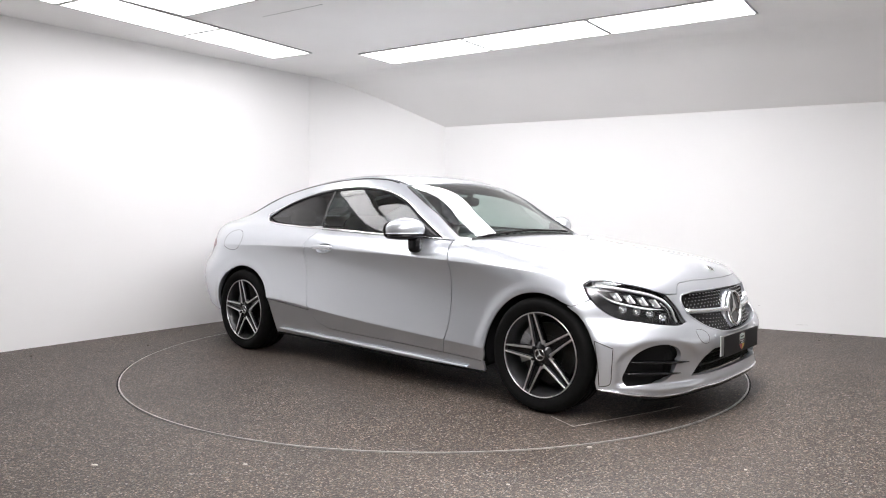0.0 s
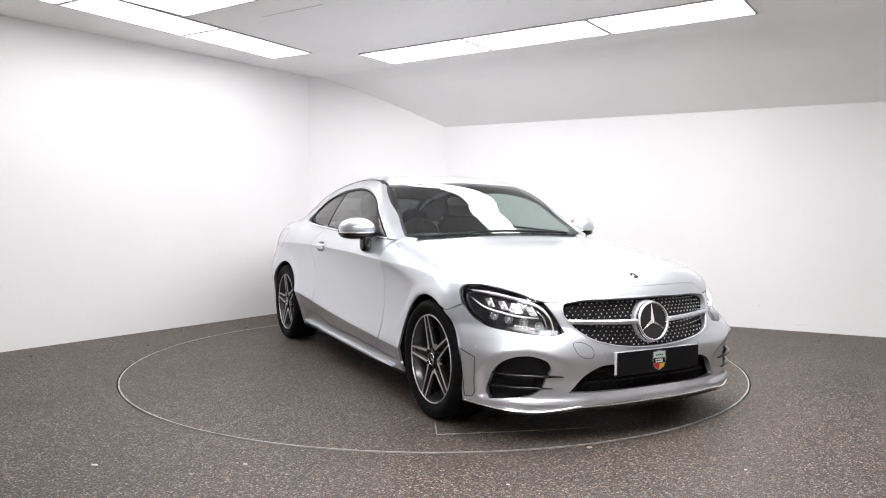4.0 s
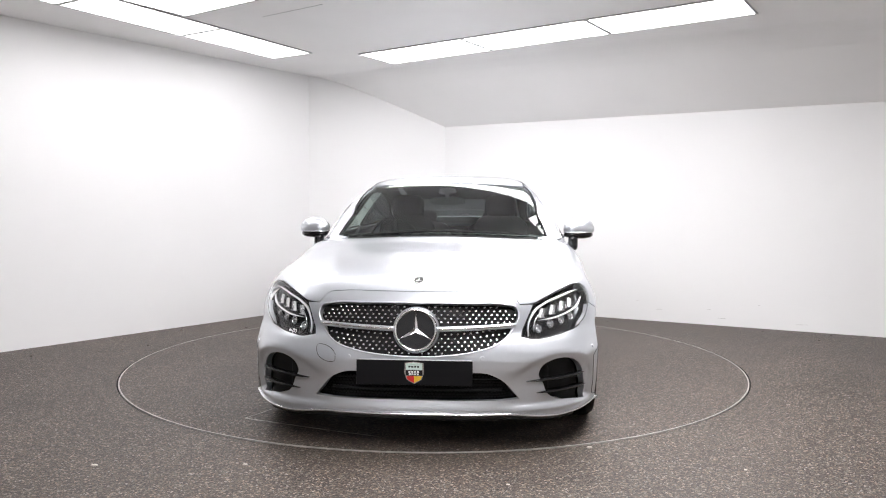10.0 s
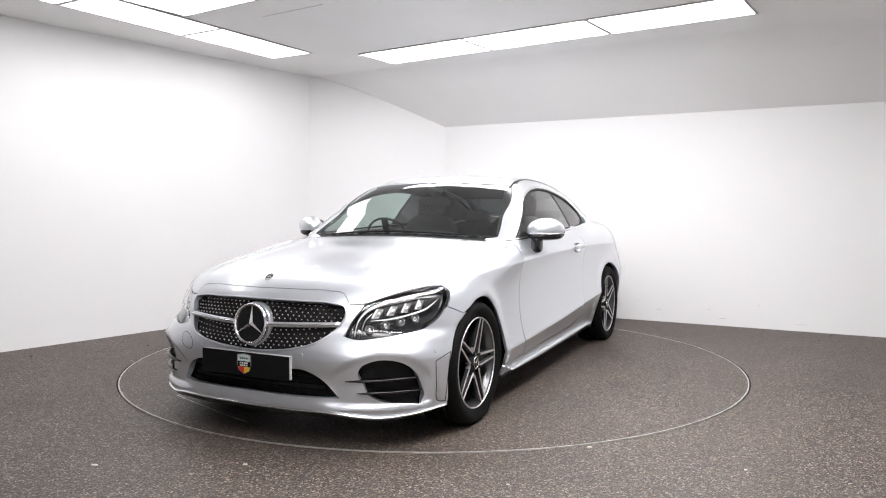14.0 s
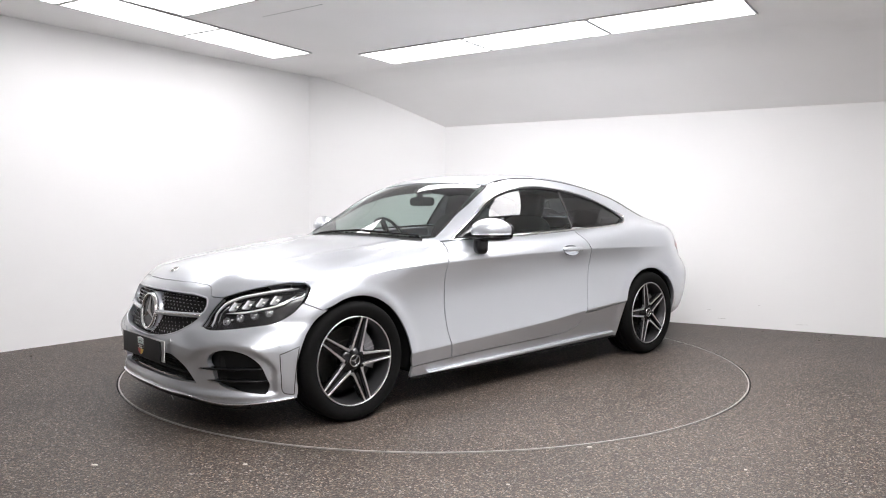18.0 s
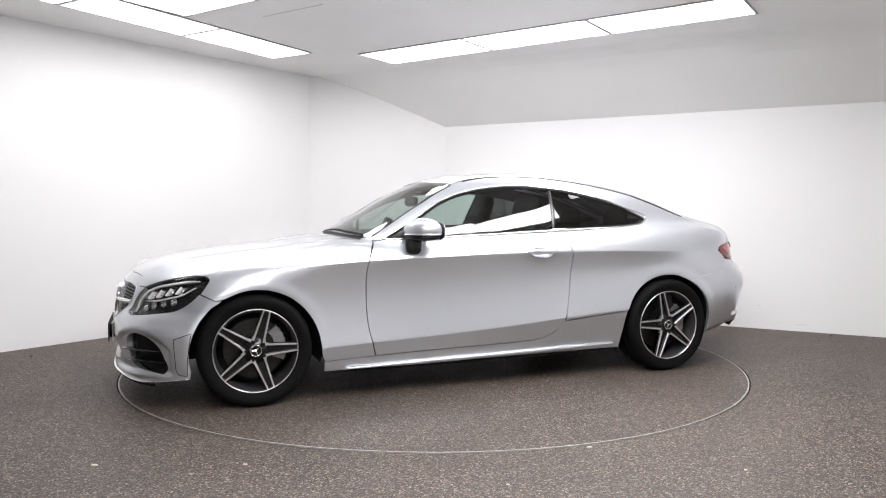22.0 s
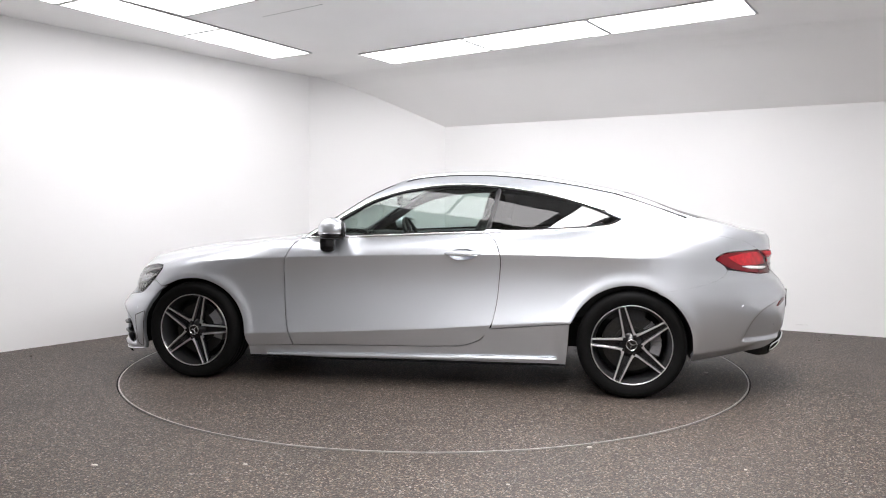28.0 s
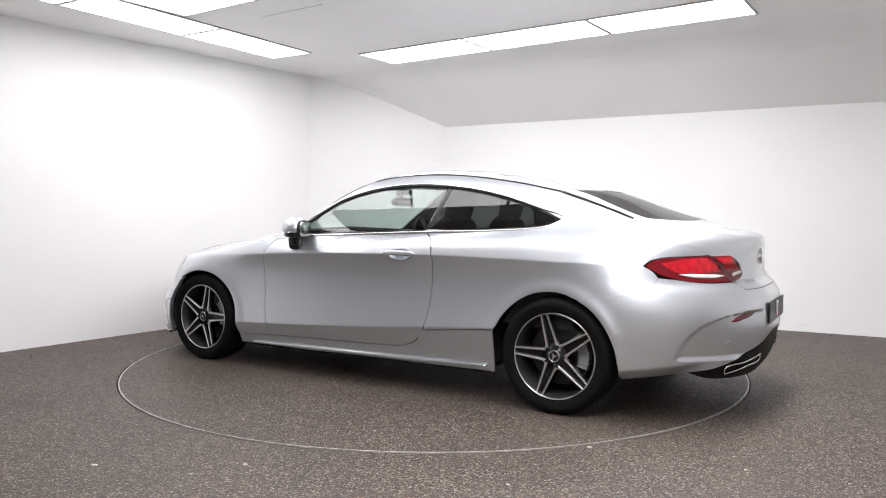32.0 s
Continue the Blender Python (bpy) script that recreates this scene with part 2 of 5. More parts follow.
# ---------------------------------------------------------------- car body field
# Car space: x forward, y to its left, z up; the axles lie at x = +-1.42.
def line(x, pairs):
    """Smooth curve through (x, value) pairs (monotone cubic)."""
    xs = np.array([p[0] for p in pairs], float)
    ys = np.array([p[1] for p in pairs], float)
    h = np.diff(xs)
    d = np.diff(ys) / h
    m = np.zeros(len(xs))
    m[0], m[-1] = d[0], d[-1]
    for i in range(1, len(xs) - 1):
        if d[i - 1] * d[i] > 0:
            w1, w2 = 2 * h[i] + h[i - 1], h[i] + 2 * h[i - 1]
            m[i] = (w1 + w2) / (w1 / d[i - 1] + w2 / d[i])
    x = np.asarray(x, float)
    i = np.clip(np.searchsorted(xs, x) - 1, 0, len(xs) - 2)
    t = np.clip((x - xs[i]) / h[i], -0.0, 1.0)
    over = np.where(x < xs[0], (x - xs[0]) * m[0], 0) + np.where(x > xs[-1], (x - xs[-1]) * m[-1], 0)
    t2, t3 = t * t, t * t * t
    return (2 * t3 - 3 * t2 + 1) * ys[i] + (t3 - 2 * t2 + t) * h[i] * m[i] + (3 * t2 - 2 * t3) * ys[i + 1] + (t3 - t2) * h[i] * m[i + 1] + over


def smax(a, b, k):
    h = np.maximum(k - np.abs(a - b), 0) / k
    return np.maximum(a, b) + h * h * k / 4


def smin(a, b, k):
    return -smax(-a, -b, k)


CREASE = [(-2.4, 0.82), (-1.9, 0.835), (-1.4, 0.846), (-1.06, 0.853), (-0.63, 0.856), (0.0, 0.846), (0.77, 0.820), (1.2, 0.797), (1.66, 0.755), (2.1, 0.70)]
LOWCR = [(-1.4, 0.47), (-1.06, 0.455), (0.0, 0.374), (0.96, 0.322), (1.4, 0.30)]
DECK = [(-2.365, 0.965), (-2.325, 0.994), (-2.24, 1.006), (-2.15, 1.020), (-1.996, 1.043), (-1.7, 1.052), (-1.3, 1.033), (-0.9, 1.00), (-0.5, 0.985), (0.0, 0.962), (0.45, 0.945), (0.84, 0.959), (1.1, 0.932), (1.5, 0.893), (1.8, 0.853), (1.95, 0.821), (2.07, 0.772), (2.14, 0.722), (2.20, 0.655)]
NOSE = [(0.10, 2.08), (0.17, 2.180), (0.20, 2.192), (0.25, 2.185), (0.30, 2.182), (0.40, 2.196), (0.47, 2.198), (0.571, 2.178), (0.69, 2.150), (0.76, 2.115), (0.9, 2.0)]
TAIL = [(0.12, -2.22), (0.20, -2.33), (0.28, -2.385), (0.40, -2.418), (0.52, -2.428), (0.62, -2.422), (0.70, -2.385), (0.76, -2.335), (0.88, -2.328), (0.96, -2.342), (1.0, -2.350), (1.1, -2.35)]
ROOF = [(-2.2, 0.93), (-2.0, 1.038), (-1.75, 1.139), (-1.447, 1.249), (-1.08, 1.330), (-0.77, 1.379), (-0.44, 1.402), (-0.06, 1.383), (0.159, 1.325), (0.524, 1.130), (0.84, 0.948), (1.0, 0.85)]
TUMBLE = [(0.85, 0.868), (0.97, 0.822), (1.075, 0.765), (1.165, 0.705), (1.26, 0.632), (1.34, 0.553), (1.40, 0.48)]
TAPER = [(-2.3, 0.58), (-1.9, 0.69), (-1.37, 0.832), (-0.9, 0.935), (-0.5, 0.985), (-0.1, 1.0), (0.3, 0.99), (0.7, 0.945), (1.0, 0.90)]
ARCHES = ((1.415, 0.305), (-1.405, 0.312))
R_ARCH = 0.368


def side_half(x, z, along):
    """Half width of the lower body: shoulder crease, hollow flank, lower crease and tucked-in sill."""
    zc, zl = line(x, CREASE), line(x, LOWCR)
    yc = line(x, [(-1.5, 0.893), (-0.9, 0.892), (0.6, 0.892), (1.3, 0.884)])
    yl = line(x, [(-1.5, 0.892), (-0.9, 0.900), (0.6, 0.900), (1.3, 0.885)])
    t = np.clip((zc - z) / (zc - zl), -0.3, 1.3)
    t2, t3 = t * t, t * t * t
    hollow = (2 * t3 - 3 * t2 + 1) * yc + (t3 - 2 * t2 + t) * -0.130 + (3 * t2 - 2 * t3) * yl + (t3 - t2) * 0.10
    round_ = line(x, [(-1.4, 0.907), (-0.9, 0.903), (0.9, 0.903), (1.3, 0.916)]) - 0.05 * np.maximum(0.60 - z, 0) ** 2 / 0.09 - 0.05 * np.maximum(z - 0.60, 0) ** 2 / 0.09
    amt = line(along, [(-2.5, 0.0), (-2.0, 0.02), (-1.75, 0.10), (-1.60, 0.38), (-1.35, 0.85), (-1.0, 1.0), (-0.6, 1.0), (0.8, 1.0), (1.05, 0.95), (1.3, 0.78), (1.31, 0.78), (1.7, 0.78), (2.5, 0.78)])
    up, lo = z - zc, zl - z
    s = 0.0018
    su = s * np.logaddexp(0, up / s)
    sl = s * np.logaddexp(0, lo / s)
    h = hollow
    # above the crease the shoulder leans in, below the lower crease the sill tucks under
    inner = np.where(t < 0, yc + 0.130 / (zc - zl) * up, np.where(t > 1, yl + 0.10 / (zc - zl) * lo, h))
    crs = inner - su * (0.50 + 0.130 / (zc - zl)) - np.minimum(sl, 0.3) * (0.32 * line(x, [(-1.45, 0.25), (-1.2, 0.55), (-0.95, 1.0), (1.0, 1.0), (1.3, 0.5)]) + 0.10 / (zc - zl))
    return amt * crs + (1 - amt) * round_


def body_field(x, y, z):
    y = np.abs(y)
    # the bumpers stay full towards the ground
    fb = np.clip((x - 1.5) / 0.25, 0, 1)
    ze = z + np.maximum(0.50 - z, 0) * 0.72 * fb * fb * (3 - 2 * fb)
    S = side_half(np.clip(x, -1.45, 1.3), ze, x)
    wb = np.clip((x - 1.22) / 0.36, 0, 1)
    S = S * (1 + line(z, [(0.2, 0.016), (0.35, 0.024), (0.48, 0.028), (0.58, 0.036), (0.66, 0.022), (0.74, 0.008), (0.8, 0.0)]) * wb * wb * (3 - 2 * wb))
    xf, xr = line(z, NOSE), line(z, TAIL)
    nf = line(z, [(0.2, 2.8), (0.30, 3.05), (0.42, 3.05), (0.50, 2.5), (0.57, 2.05), (0.75, 2.05)])
    nr = line(z, [(0.25, 2.8), (0.6, 2.95), (0.8, 2.6), (1.0, 2.5)])
    ef = np.clip((x - 1.50) / (xf - 1.50), 0, None)
    er = np.clip((x + 1.45) / (xr + 1.45), 0, None)
    v = y / np.maximum(S, 0.05)
    gf = (ef ** nf + v ** nf) ** (1 / nf)
    gr = (er ** nr + v ** nr) ** (1 / nr)
    g = np.where(x > 1.50, gf, np.where(x < -1.45, gr, v))
    side = (g - 1) * 0.88
    for ax, az in ARCHES:
        r = np.hypot(x - ax, z - az)
        lip = np.exp(-((r - 0.385) / 0.040) ** 2) * (z > 0.1)
        side = side - 0.009 * lip
    ta = np.degrees(np.arctan2(y, np.maximum(-(x + 1.15), 0.02)))
    edge = line(z, [(0.34, 42.0), (0.374, 41.4), (0.455, 40.2), (0.534, 37.0), (0.58, 31.0), (0.60, 25.0)])
    def ramp(q):
        q = np.clip(q, 0, 1)
        return q * q * (3 - 2 * q)
    side = side + 0.018 * ramp((edge - ta) / 2.4) * ramp((z - 0.345) / 0.03) * ramp((0.605 - z) / 0.02) * (x < -1.6) * ramp((ta - 12) / 14)
    # the rear bumper tucks under along its lower edge
    low = line(ta, [(20, 0.445), (24, 0.417), (28, 0.388), (32, 0.362), (36, 0.340), (40, 0.322), (45, 0.303), (51.3, 0.282), (60, 0.26)])
    side = side + 0.75 * 0.004 * np.logaddexp(0, np.clip((low - z) / 0.004, -40, 40)) * ramp((-1.55 - x) / 0.15) * ramp((ta - 31) / 7)
    # scoop round the front side intakes
    na = np.degrees(np.arctan2(y, np.maximum(x - 0.95, 0.02)))
    brow = line(na, [(15, 0.375), (20, 0.385), (25, 0.44), (31, 0.475), (36, 0.46), (40, 0.41), (42.5, 0.36)])
    side = side + 0.022 * ramp((brow - z) / 0.05) * ramp((z - 0.20) / 0.03) * ramp((na - 17) / 6) * ramp((42.8 - na) / 2.0) * (x > 1.5)
    camber = line(x, [(-2.4, 0.06), (-1.8, 0.07), (-0.5, 0.05), (0.8, 0.055), (1.4, 0.12), (1.9, 0.20), (2.2, 0.29)])
    top = z - (line(x, DECK) - camber * y ** 2)
    ridge = np.exp(-((y - line(x, [(0.8, 0.60), (1.5, 0.52), (2.1, 0.42)])) / 0.06) ** 2) * np.clip((x - 0.7) / 0.3, 0, 1)
    top = top - 0.007 * ridge
    k = line(x, [(-2.45, 0.05), (-2.2, 0.09), (-1.6, 0.13), (-1.0, 0.07), (0.6, 0.07), (1.2, 0.13), (1.7, 0.13), (2.0, 0.14), (2.2, 0.08)])
    return smax(side, top * 0.95, k)


def cabin_field(x, y, z):
    y = np.abs(y)
    side = (y - line(z, TUMBLE) * line(x, TAPER)) * 0.82
    k2 = line(x, [(-2.0, 0.12), (-1.4, 0.10), (-0.4, 0.10), (-0.06, 0.11), (0.2, 0.15), (0.5, 0.165), (0.8, 0.16)])
    top = (z - (line(x, ROOF) - k2 * y ** 2)) * 0.9
    return np.maximum(smax(side, top, 0.055), np.maximum(0.88 - z, -2.25 - x))


def car_field(x, y, z):
    b, c = body_field(x, y, z), cabin_field(x, y, z)
    k = line(x, [(-2.2, 0.10), (-1.5, 0.12), (-1.0, 0.06), (-0.5, 0.022), (0.5, 0.022), (0.9, 0.03)])
    return smin(b, c, k)


def gradient(field, p):
    e = 0.0008
    g = np.stack([field(*(p + d).T) - field(*(p - d).T) for d in (np.eye(3) * e)], -1)
    return g / np.maximum(np.linalg.norm(g, axis=1, keepdims=True), 1e-9)


def march(field, origin, way, far):
    """Where rays that come in from far along way (towards origin) first meet the field."""
    t = np.full(len(origin), far, float)
    live = np.ones(len(origin), bool)
    step = 0.02
    for _ in range(int(far / step)):
        p = origin + way * (t - step)[:, None]
        out = field(*p.T) > 0
        t = np.where(live & out, t - step, t)
        live &= out
        if not live.any():
            break
    lo, hi = t - step, t.copy()
    for _ in range(22):
        mid = (lo + hi) / 2
        out = field(*(origin + way * mid[:, None]).T) > 0
        hi, lo = np.where(out, mid, hi), np.where(out, lo, mid)
    return origin + way * hi[:, None]


def from_side(a):
    """(x, z) seen from the car's left."""
    o = np.stack([a[:, 0], np.zeros(len(a)), a[:, 1]], -1)
    return o, np.tile((0.0, 1.0, 0.0), (len(a), 1)), 1.1


def from_top(a):
    """(x, y) seen from above."""
    o = np.stack([a[:, 0], a[:, 1], np.full(len(a), 0.5)], -1)
    return o, np.tile((0.0, 0.0, 1.0), (len(a), 1)), 1.1


AXF, AXR = 0.95, -1.15


def from_nose(a):
    """(angle in degrees, z) about an upright axis behind the nose."""
    t = np.radians(a[:, 0])
    o = np.stack([np.full(len(a), AXF), np.zeros(len(a)), a[:, 1]], -1)
    return o, np.stack([np.cos(t), np.sin(t), 0 * t], -1), 1.6


def from_tail(a):
    t = np.radians(a[:, 0])
    o = np.stack([np.full(len(a), AXR), np.zeros(len(a)), a[:, 1]], -1)
    return o, np.stack([-np.cos(t), np.sin(t), 0 * t], -1), 1.6


def from_boot(a):
    """(angle, elevation in degrees) about a point inside the boot."""
    t, e = np.radians(a[:, 0]), np.radians(a[:, 1])
    o = np.tile((-1.55, 0.0, 0.62), (len(a), 1))
    return o, np.stack([-np.cos(t) * np.cos(e), np.sin(t) * np.cos(e), np.sin(e)], -1), 1.5


def smooth_path(pts, step):
    """A closed outline through pts; a third number of 1 marks a corner. step: spacing, in the plan's units (x, y)."""
    n = len(pts)
    sx, sy = step
    P2 = [np.array(p[:2], float) for p in pts]
    corner = [len(p) > 2 for p in pts]
    out = []
    for i in range(n):
        p1, p2 = P2[i], P2[(i + 1) % n]
        p0 = P2[i - 1] if not corner[i] else 2 * p1 - p2
        p3 = P2[(i + 2) % n] if not corner[(i + 1) % n] else 2 * p2 - p1
        d = np.hypot(*((p2 - p1) / (sx, sy)))
        k = max(1, int(math.ceil(d)))
        l1 = np.hypot(*((p2 - p1) / (sx, sy)))
        l0 = max(np.hypot(*((p1 - p0) / (sx, sy))), 1e-6)
        l2 = max(np.hypot(*((p3 - p2) / (sx, sy))), 1e-6)
        m1 = ((p2 - p1) / l1 * l0 + (p1 - p0) / l0 * l1) / (l0 + l1) * l1
        m2 = ((p3 - p2) / l2 * l1 + (p2 - p1) / l1 * l2) / (l1 + l2) * l1
        for j in range(k):
            t = j / k
            t2, t3 = t * t, t * t * t
            out.append((2 * t3 - 3 * t2 + 1) * p1 + (t3 - 2 * t2 + t) * m1 + (3 * t2 - 2 * t3) * p2 + (t3 - t2) * m2)
    return np.array(out)


def inside(pts, loop):
    x, y = pts[:, 0], pts[:, 1]
    c = np.zeros(len(pts), bool)
    a, b = loop, np.roll(loop, -1, 0)
    for (x1, y1), (x2, y2) in zip(a, b):
        if y1 == y2:
            continue
        hit = ((y1 > y) != (y2 > y)) & (x < (x2 - x1) * (y - y1) / (y2 - y1) + x1)
        c ^= hit
    return c


def near_loop(pts, loop, d):
    a, b = loop, np.roll(loop, -1, 0)
    best = np.full(len(pts), 1e9)
    for p, q in zip(a, b):
        v = q - p
        t = np.clip(((pts - p) @ v) / max(v @ v, 1e-12), 0, 1)
        best = np.minimum(best, np.hypot(*(pts - p - t[:, None] * v).T))
    return best < d


def patch(loops, unit, grid, lines=()):
    """Triangles that fill outlines (the first is the outer one) with an even grid. unit: metres per unit of each axis."""
    u = np.array(unit)
    L = [l * u for l in loops]
    lo, hi = L[0].min(0), L[0].max(0)
    gx, gy = np.meshgrid(np.arange(lo[0], hi[0], grid), np.arange(lo[1], hi[1], grid * 0.9))
    gx[::2] += grid / 2
    g = np.stack([gx.ravel(), gy.ravel()], -1)
    keep = inside(g, L[0])
    for h in L[1:]:
        keep &= ~inside(g, h)
    g = g[keep]
    for l in L:
        g = g[~near_loop(g, l, grid * 0.45)]
    for ln in lines:
        q = np.array(ln) * u
        q = q[inside(q, L[0])]
        for l in L:
            if len(q):
                q = q[~near_loop(q, l, 0.004)]
        if not len(q):
            continue
        d = np.full(len(g), 1e9)
        for p in q:
            d = np.minimum(d, np.hypot(*(g - p).T))
        g = np.vstack([g[d > 0.0065], q])
    vs, es, sizes = [], [], []
    for l in L:
        b = len(vs)
        vs += [Vector(p) for p in l]
        es += [(b + i, b + (i + 1) % len(l)) for i in range(len(l))]
        sizes.append(len(l))
    vs += [Vector(p) for p in g]
    v2, _, tris, orig, *_ = delaunay_2d_cdt(vs, es, [], 0, 1e-7)
    v2 = np.array([tuple(v) for v in v2])
    tris = np.array(tris)
    c = v2[tris].mean(1)
    keep = inside(c, L[0])
    for h in L[1:]:
        keep &= ~inside(c, h)
    a, b, d = v2[tris[:, 0]], v2[tris[:, 1]], v2[tris[:, 2]]
    area = np.abs((b[:, 0] - a[:, 0]) * (d[:, 1] - a[:, 1]) - (d[:, 0] - a[:, 0]) * (b[:, 1] - a[:, 1]))
    tris = tris[keep & (area > 1e-9)]
    return v2 / u, tris


def panel(name, outline, view, material, parent, label="", holes=(), grid=0.022, lift=0.0, fold=0.014, gap=0.0006,
          unit=(1.0, 1.0), field=None, flip=False, lines=()):
    """A skin cut out of the car's surface along an outline, with folded edges. flip: the mirror image on the car's right;
    lines: creases that the triangles follow. Returns the object."""
    field = field or car_field
    step = (grid * 0.8 / unit[0], grid * 0.8 / unit[1])
    loops = [smooth_path(outline, step)] + [smooth_path(h, step) for h in holes]
    a, tris = patch(loops, unit, grid, lines)
    o, w, far = view(a)
    p = march(field, o, w, far)
    n = gradient(field, p)
    p = p + n * lift
    # boundary edges, for the fold
    e = np.concatenate([tris[:, [0, 1]], tris[:, [1, 2]], tris[:, [2, 0]]])
    fn = np.cross(p[tris[:, 1]] - p[tris[:, 0]], p[tris[:, 2]] - p[tris[:, 0]])
    if (fn * n[tris[:, 0]]).sum() < 0:
        tris = tris[:, ::-1]
        e = e[:, ::-1]
    seen = {}
    for i, j in e.tolist():
        seen[(i, j)] = 1
    rim = [(i, j) for (i, j) in seen if (j, i) not in seen]
    verts, norms, faces = [tuple(v) for v in p], [tuple(v) for v in n], [tuple(t) for t in tris.tolist()]
    acc = {}
    if gap or fold:
        for i, j in rim:
            t = p[j] - p[i]
            out = np.cross(t, n[i])
            out = out / max(np.linalg.norm(out), 1e-9)
            for q in (i, j):
                acc[q] = acc.get(q, 0) + out
        for q in acc:
            acc[q] = acc[q] / max(np.linalg.norm(acc[q]), 1e-9)
            p[q] -= acc[q] * gap
        verts = [tuple(v) for v in p]
    if fold:
        idx = {}
        for q, out in acc.items():
            idx[q] = (len(verts), len(verts) + 1)
            verts += [tuple(p[q]), tuple(p[q] - n[q] * fold)]
            norms += [tuple(out), tuple(out)]
        for i, j in rim:
            faces.append((idx[i][1], idx[j][1], idx[j][0], idx[i][0]))
    if flip:
        verts = [(x, -y, z) for x, y, z in verts]
        norms = [(x, -y, z) for x, y, z in norms]
        faces = [f[::-1] for f in faces]
    return mesh_ob(name, verts, faces, material, parent, label, True, norms)


def ribbon(name, pts, view, width, height, material, parent, label="", closed=False, lift=0.0, flip=False, field=None,
           step=(0.02, 0.02), taper=False):
    """A raised strip along a path on the car's surface."""
    field = field or car_field
    if closed:
        a = smooth_path(pts, step)
    else:
        a = smooth_path([(*pts[0][:2], 1)] + list(pts[1:-1]) + [(*pts[-1][:2], 1)], step)
        k = max(1, int(math.ceil(np.hypot(*((np.array(pts[-1][:2]) - np.array(pts[0][:2])) / step)))))
        a = np.vstack([a[:len(a) - k], np.array(pts[-1][:2], float)[None]])
    o, w, far = view(a)
    p = march(field, o, w, far)
    n = gradient(field, p)
    p = p + n * lift
    if closed:
        t = np.roll(p, -1, 0) - np.roll(p, 1, 0)
    else:
        t = np.gradient(p, axis=0)
    t /= np.maximum(np.linalg.norm(t, axis=1, keepdims=True), 1e-9)
    b = np.cross(n, t)
    prof = ((-0.5, -0.3), (-0.46, 0.7), (-0.25, 1.0), (0.25, 1.0), (0.46, 0.7), (0.5, -0.3))
    N = len(p)
    s = np.ones(N)
    if taper:
        s = np.clip(np.minimum(np.arange(N), np.arange(N)[::-1]) / (0.25 * N) + 0.15, 0, 1)
    verts = []
    for i in range(N):
        for c, h in prof:
            verts.append(p[i] + b[i] * c * width * s[i] + n[i] * h * height)
    K = len(prof)
    faces = []
    for i in range(N if closed else N - 1):
        j = (i + 1) % N
        for c in range(K - 1):
            faces.append((i * K + c, j * K + c, j * K + c + 1, i * K + c + 1))
        faces.append((i * K + K - 1, j * K + K - 1, j * K, i * K))
    if not closed:
        faces += [tuple(range(K)), tuple(range((N - 1) * K, N * K))[::-1]]
    if flip:
        verts = [(x, -y, z) for x, y, z in verts]
        faces = [f[::-1] for f in faces]
    return mesh_ob(name, verts, faces, material, parent, label, True)


def lifted(view, pts, field=None):
    """Points of the car's surface under the given plan points."""
    o, w, far = view(np.array([p[:2] for p in pts], float))
    return march(field or car_field, o, w, far)


def surface_frame(view, ab, flip=False, lift=0.0, field=None):
    """A matrix on the car's surface: z outward, y upward."""
    o, w, far = view(np.array([ab], float))
    p = march(field or car_field, o, w, far)
    n = gradient(field or car_field, p)[0]
    p = p[0] + n * lift
    n, p = Vector(n), Vector(p)
    if flip:
        n.y, p.y = -n.y, -p.y
    xx = Vector((0, 0, 1)).cross(n).normalized()
    yy = n.cross(xx)
    m = Matrix((xx, yy, n)).transposed().to_4x4()
    m.translation = p
    return m


def stud(name, view, ab, r, h, material, parent, label="", flip=False, rim=0.0):
    m = surface_frame(view, ab, flip)
    bm = bmesh.new()
    bmesh.ops.create_cone(bm, cap_ends=True, radius1=r, radius2=r * 0.9, depth=h, segments=20, matrix=m)
    return part(name, bm, material, parent, label)


def blob(bm, c, r, e1=1.0, e2=1.0, nu=28, nv=18, m=None):
    """A rounded block: e below 1 squares it off."""
    def pw(v, e):
        return math.copysign(abs(v) ** e, v)
    rows = []
    for i in range(nv + 1):
        a = -math.pi / 2 + math.pi * i / nv
        row = []
        for j in range(nu):
            b = 2 * math.pi * j / nu
            co = Vector((c[0] + r[0] * pw(math.cos(a), e1) * pw(math.cos(b), e2), c[1] + r[1] * pw(math.cos(a), e1) * pw(math.sin(b), e2), c[2] + r[2] * pw(math.sin(a), e1)))
            row.append(bm.verts.new(m @ co if m is not None else co))
        rows.append(row)
    for i in range(nv):
        for j in range(nu):
            k = (j + 1) % nu
            bm.faces.new((rows[i][j], rows[i][k], rows[i + 1][k], rows[i + 1][j]))
    bmesh.ops.remove_doubles(bm, verts=rows[0] + rows[-1], dist=1e-5)
    return bm


def lathe(bm, prof, axis_m, n=72, closed=True):
    """Spin (radius, depth) pairs round the local z axis."""
    rows = []
    for r, d in prof:
        rows.append([bm.verts.new(axis_m @ Vector((r * math.cos(2 * math.pi * i / n), r * math.sin(2 * math.pi * i / n), d))) for i in range(n)])
    last = len(rows) if closed else len(rows) - 1
    for a in range(last):
        b = (a + 1) % len(rows)
        for i in range(n):
            j = (i + 1) % n
            bm.faces.new((rows[a][i], rows[a][j], rows[b][j], rows[b][i]))
    return bm


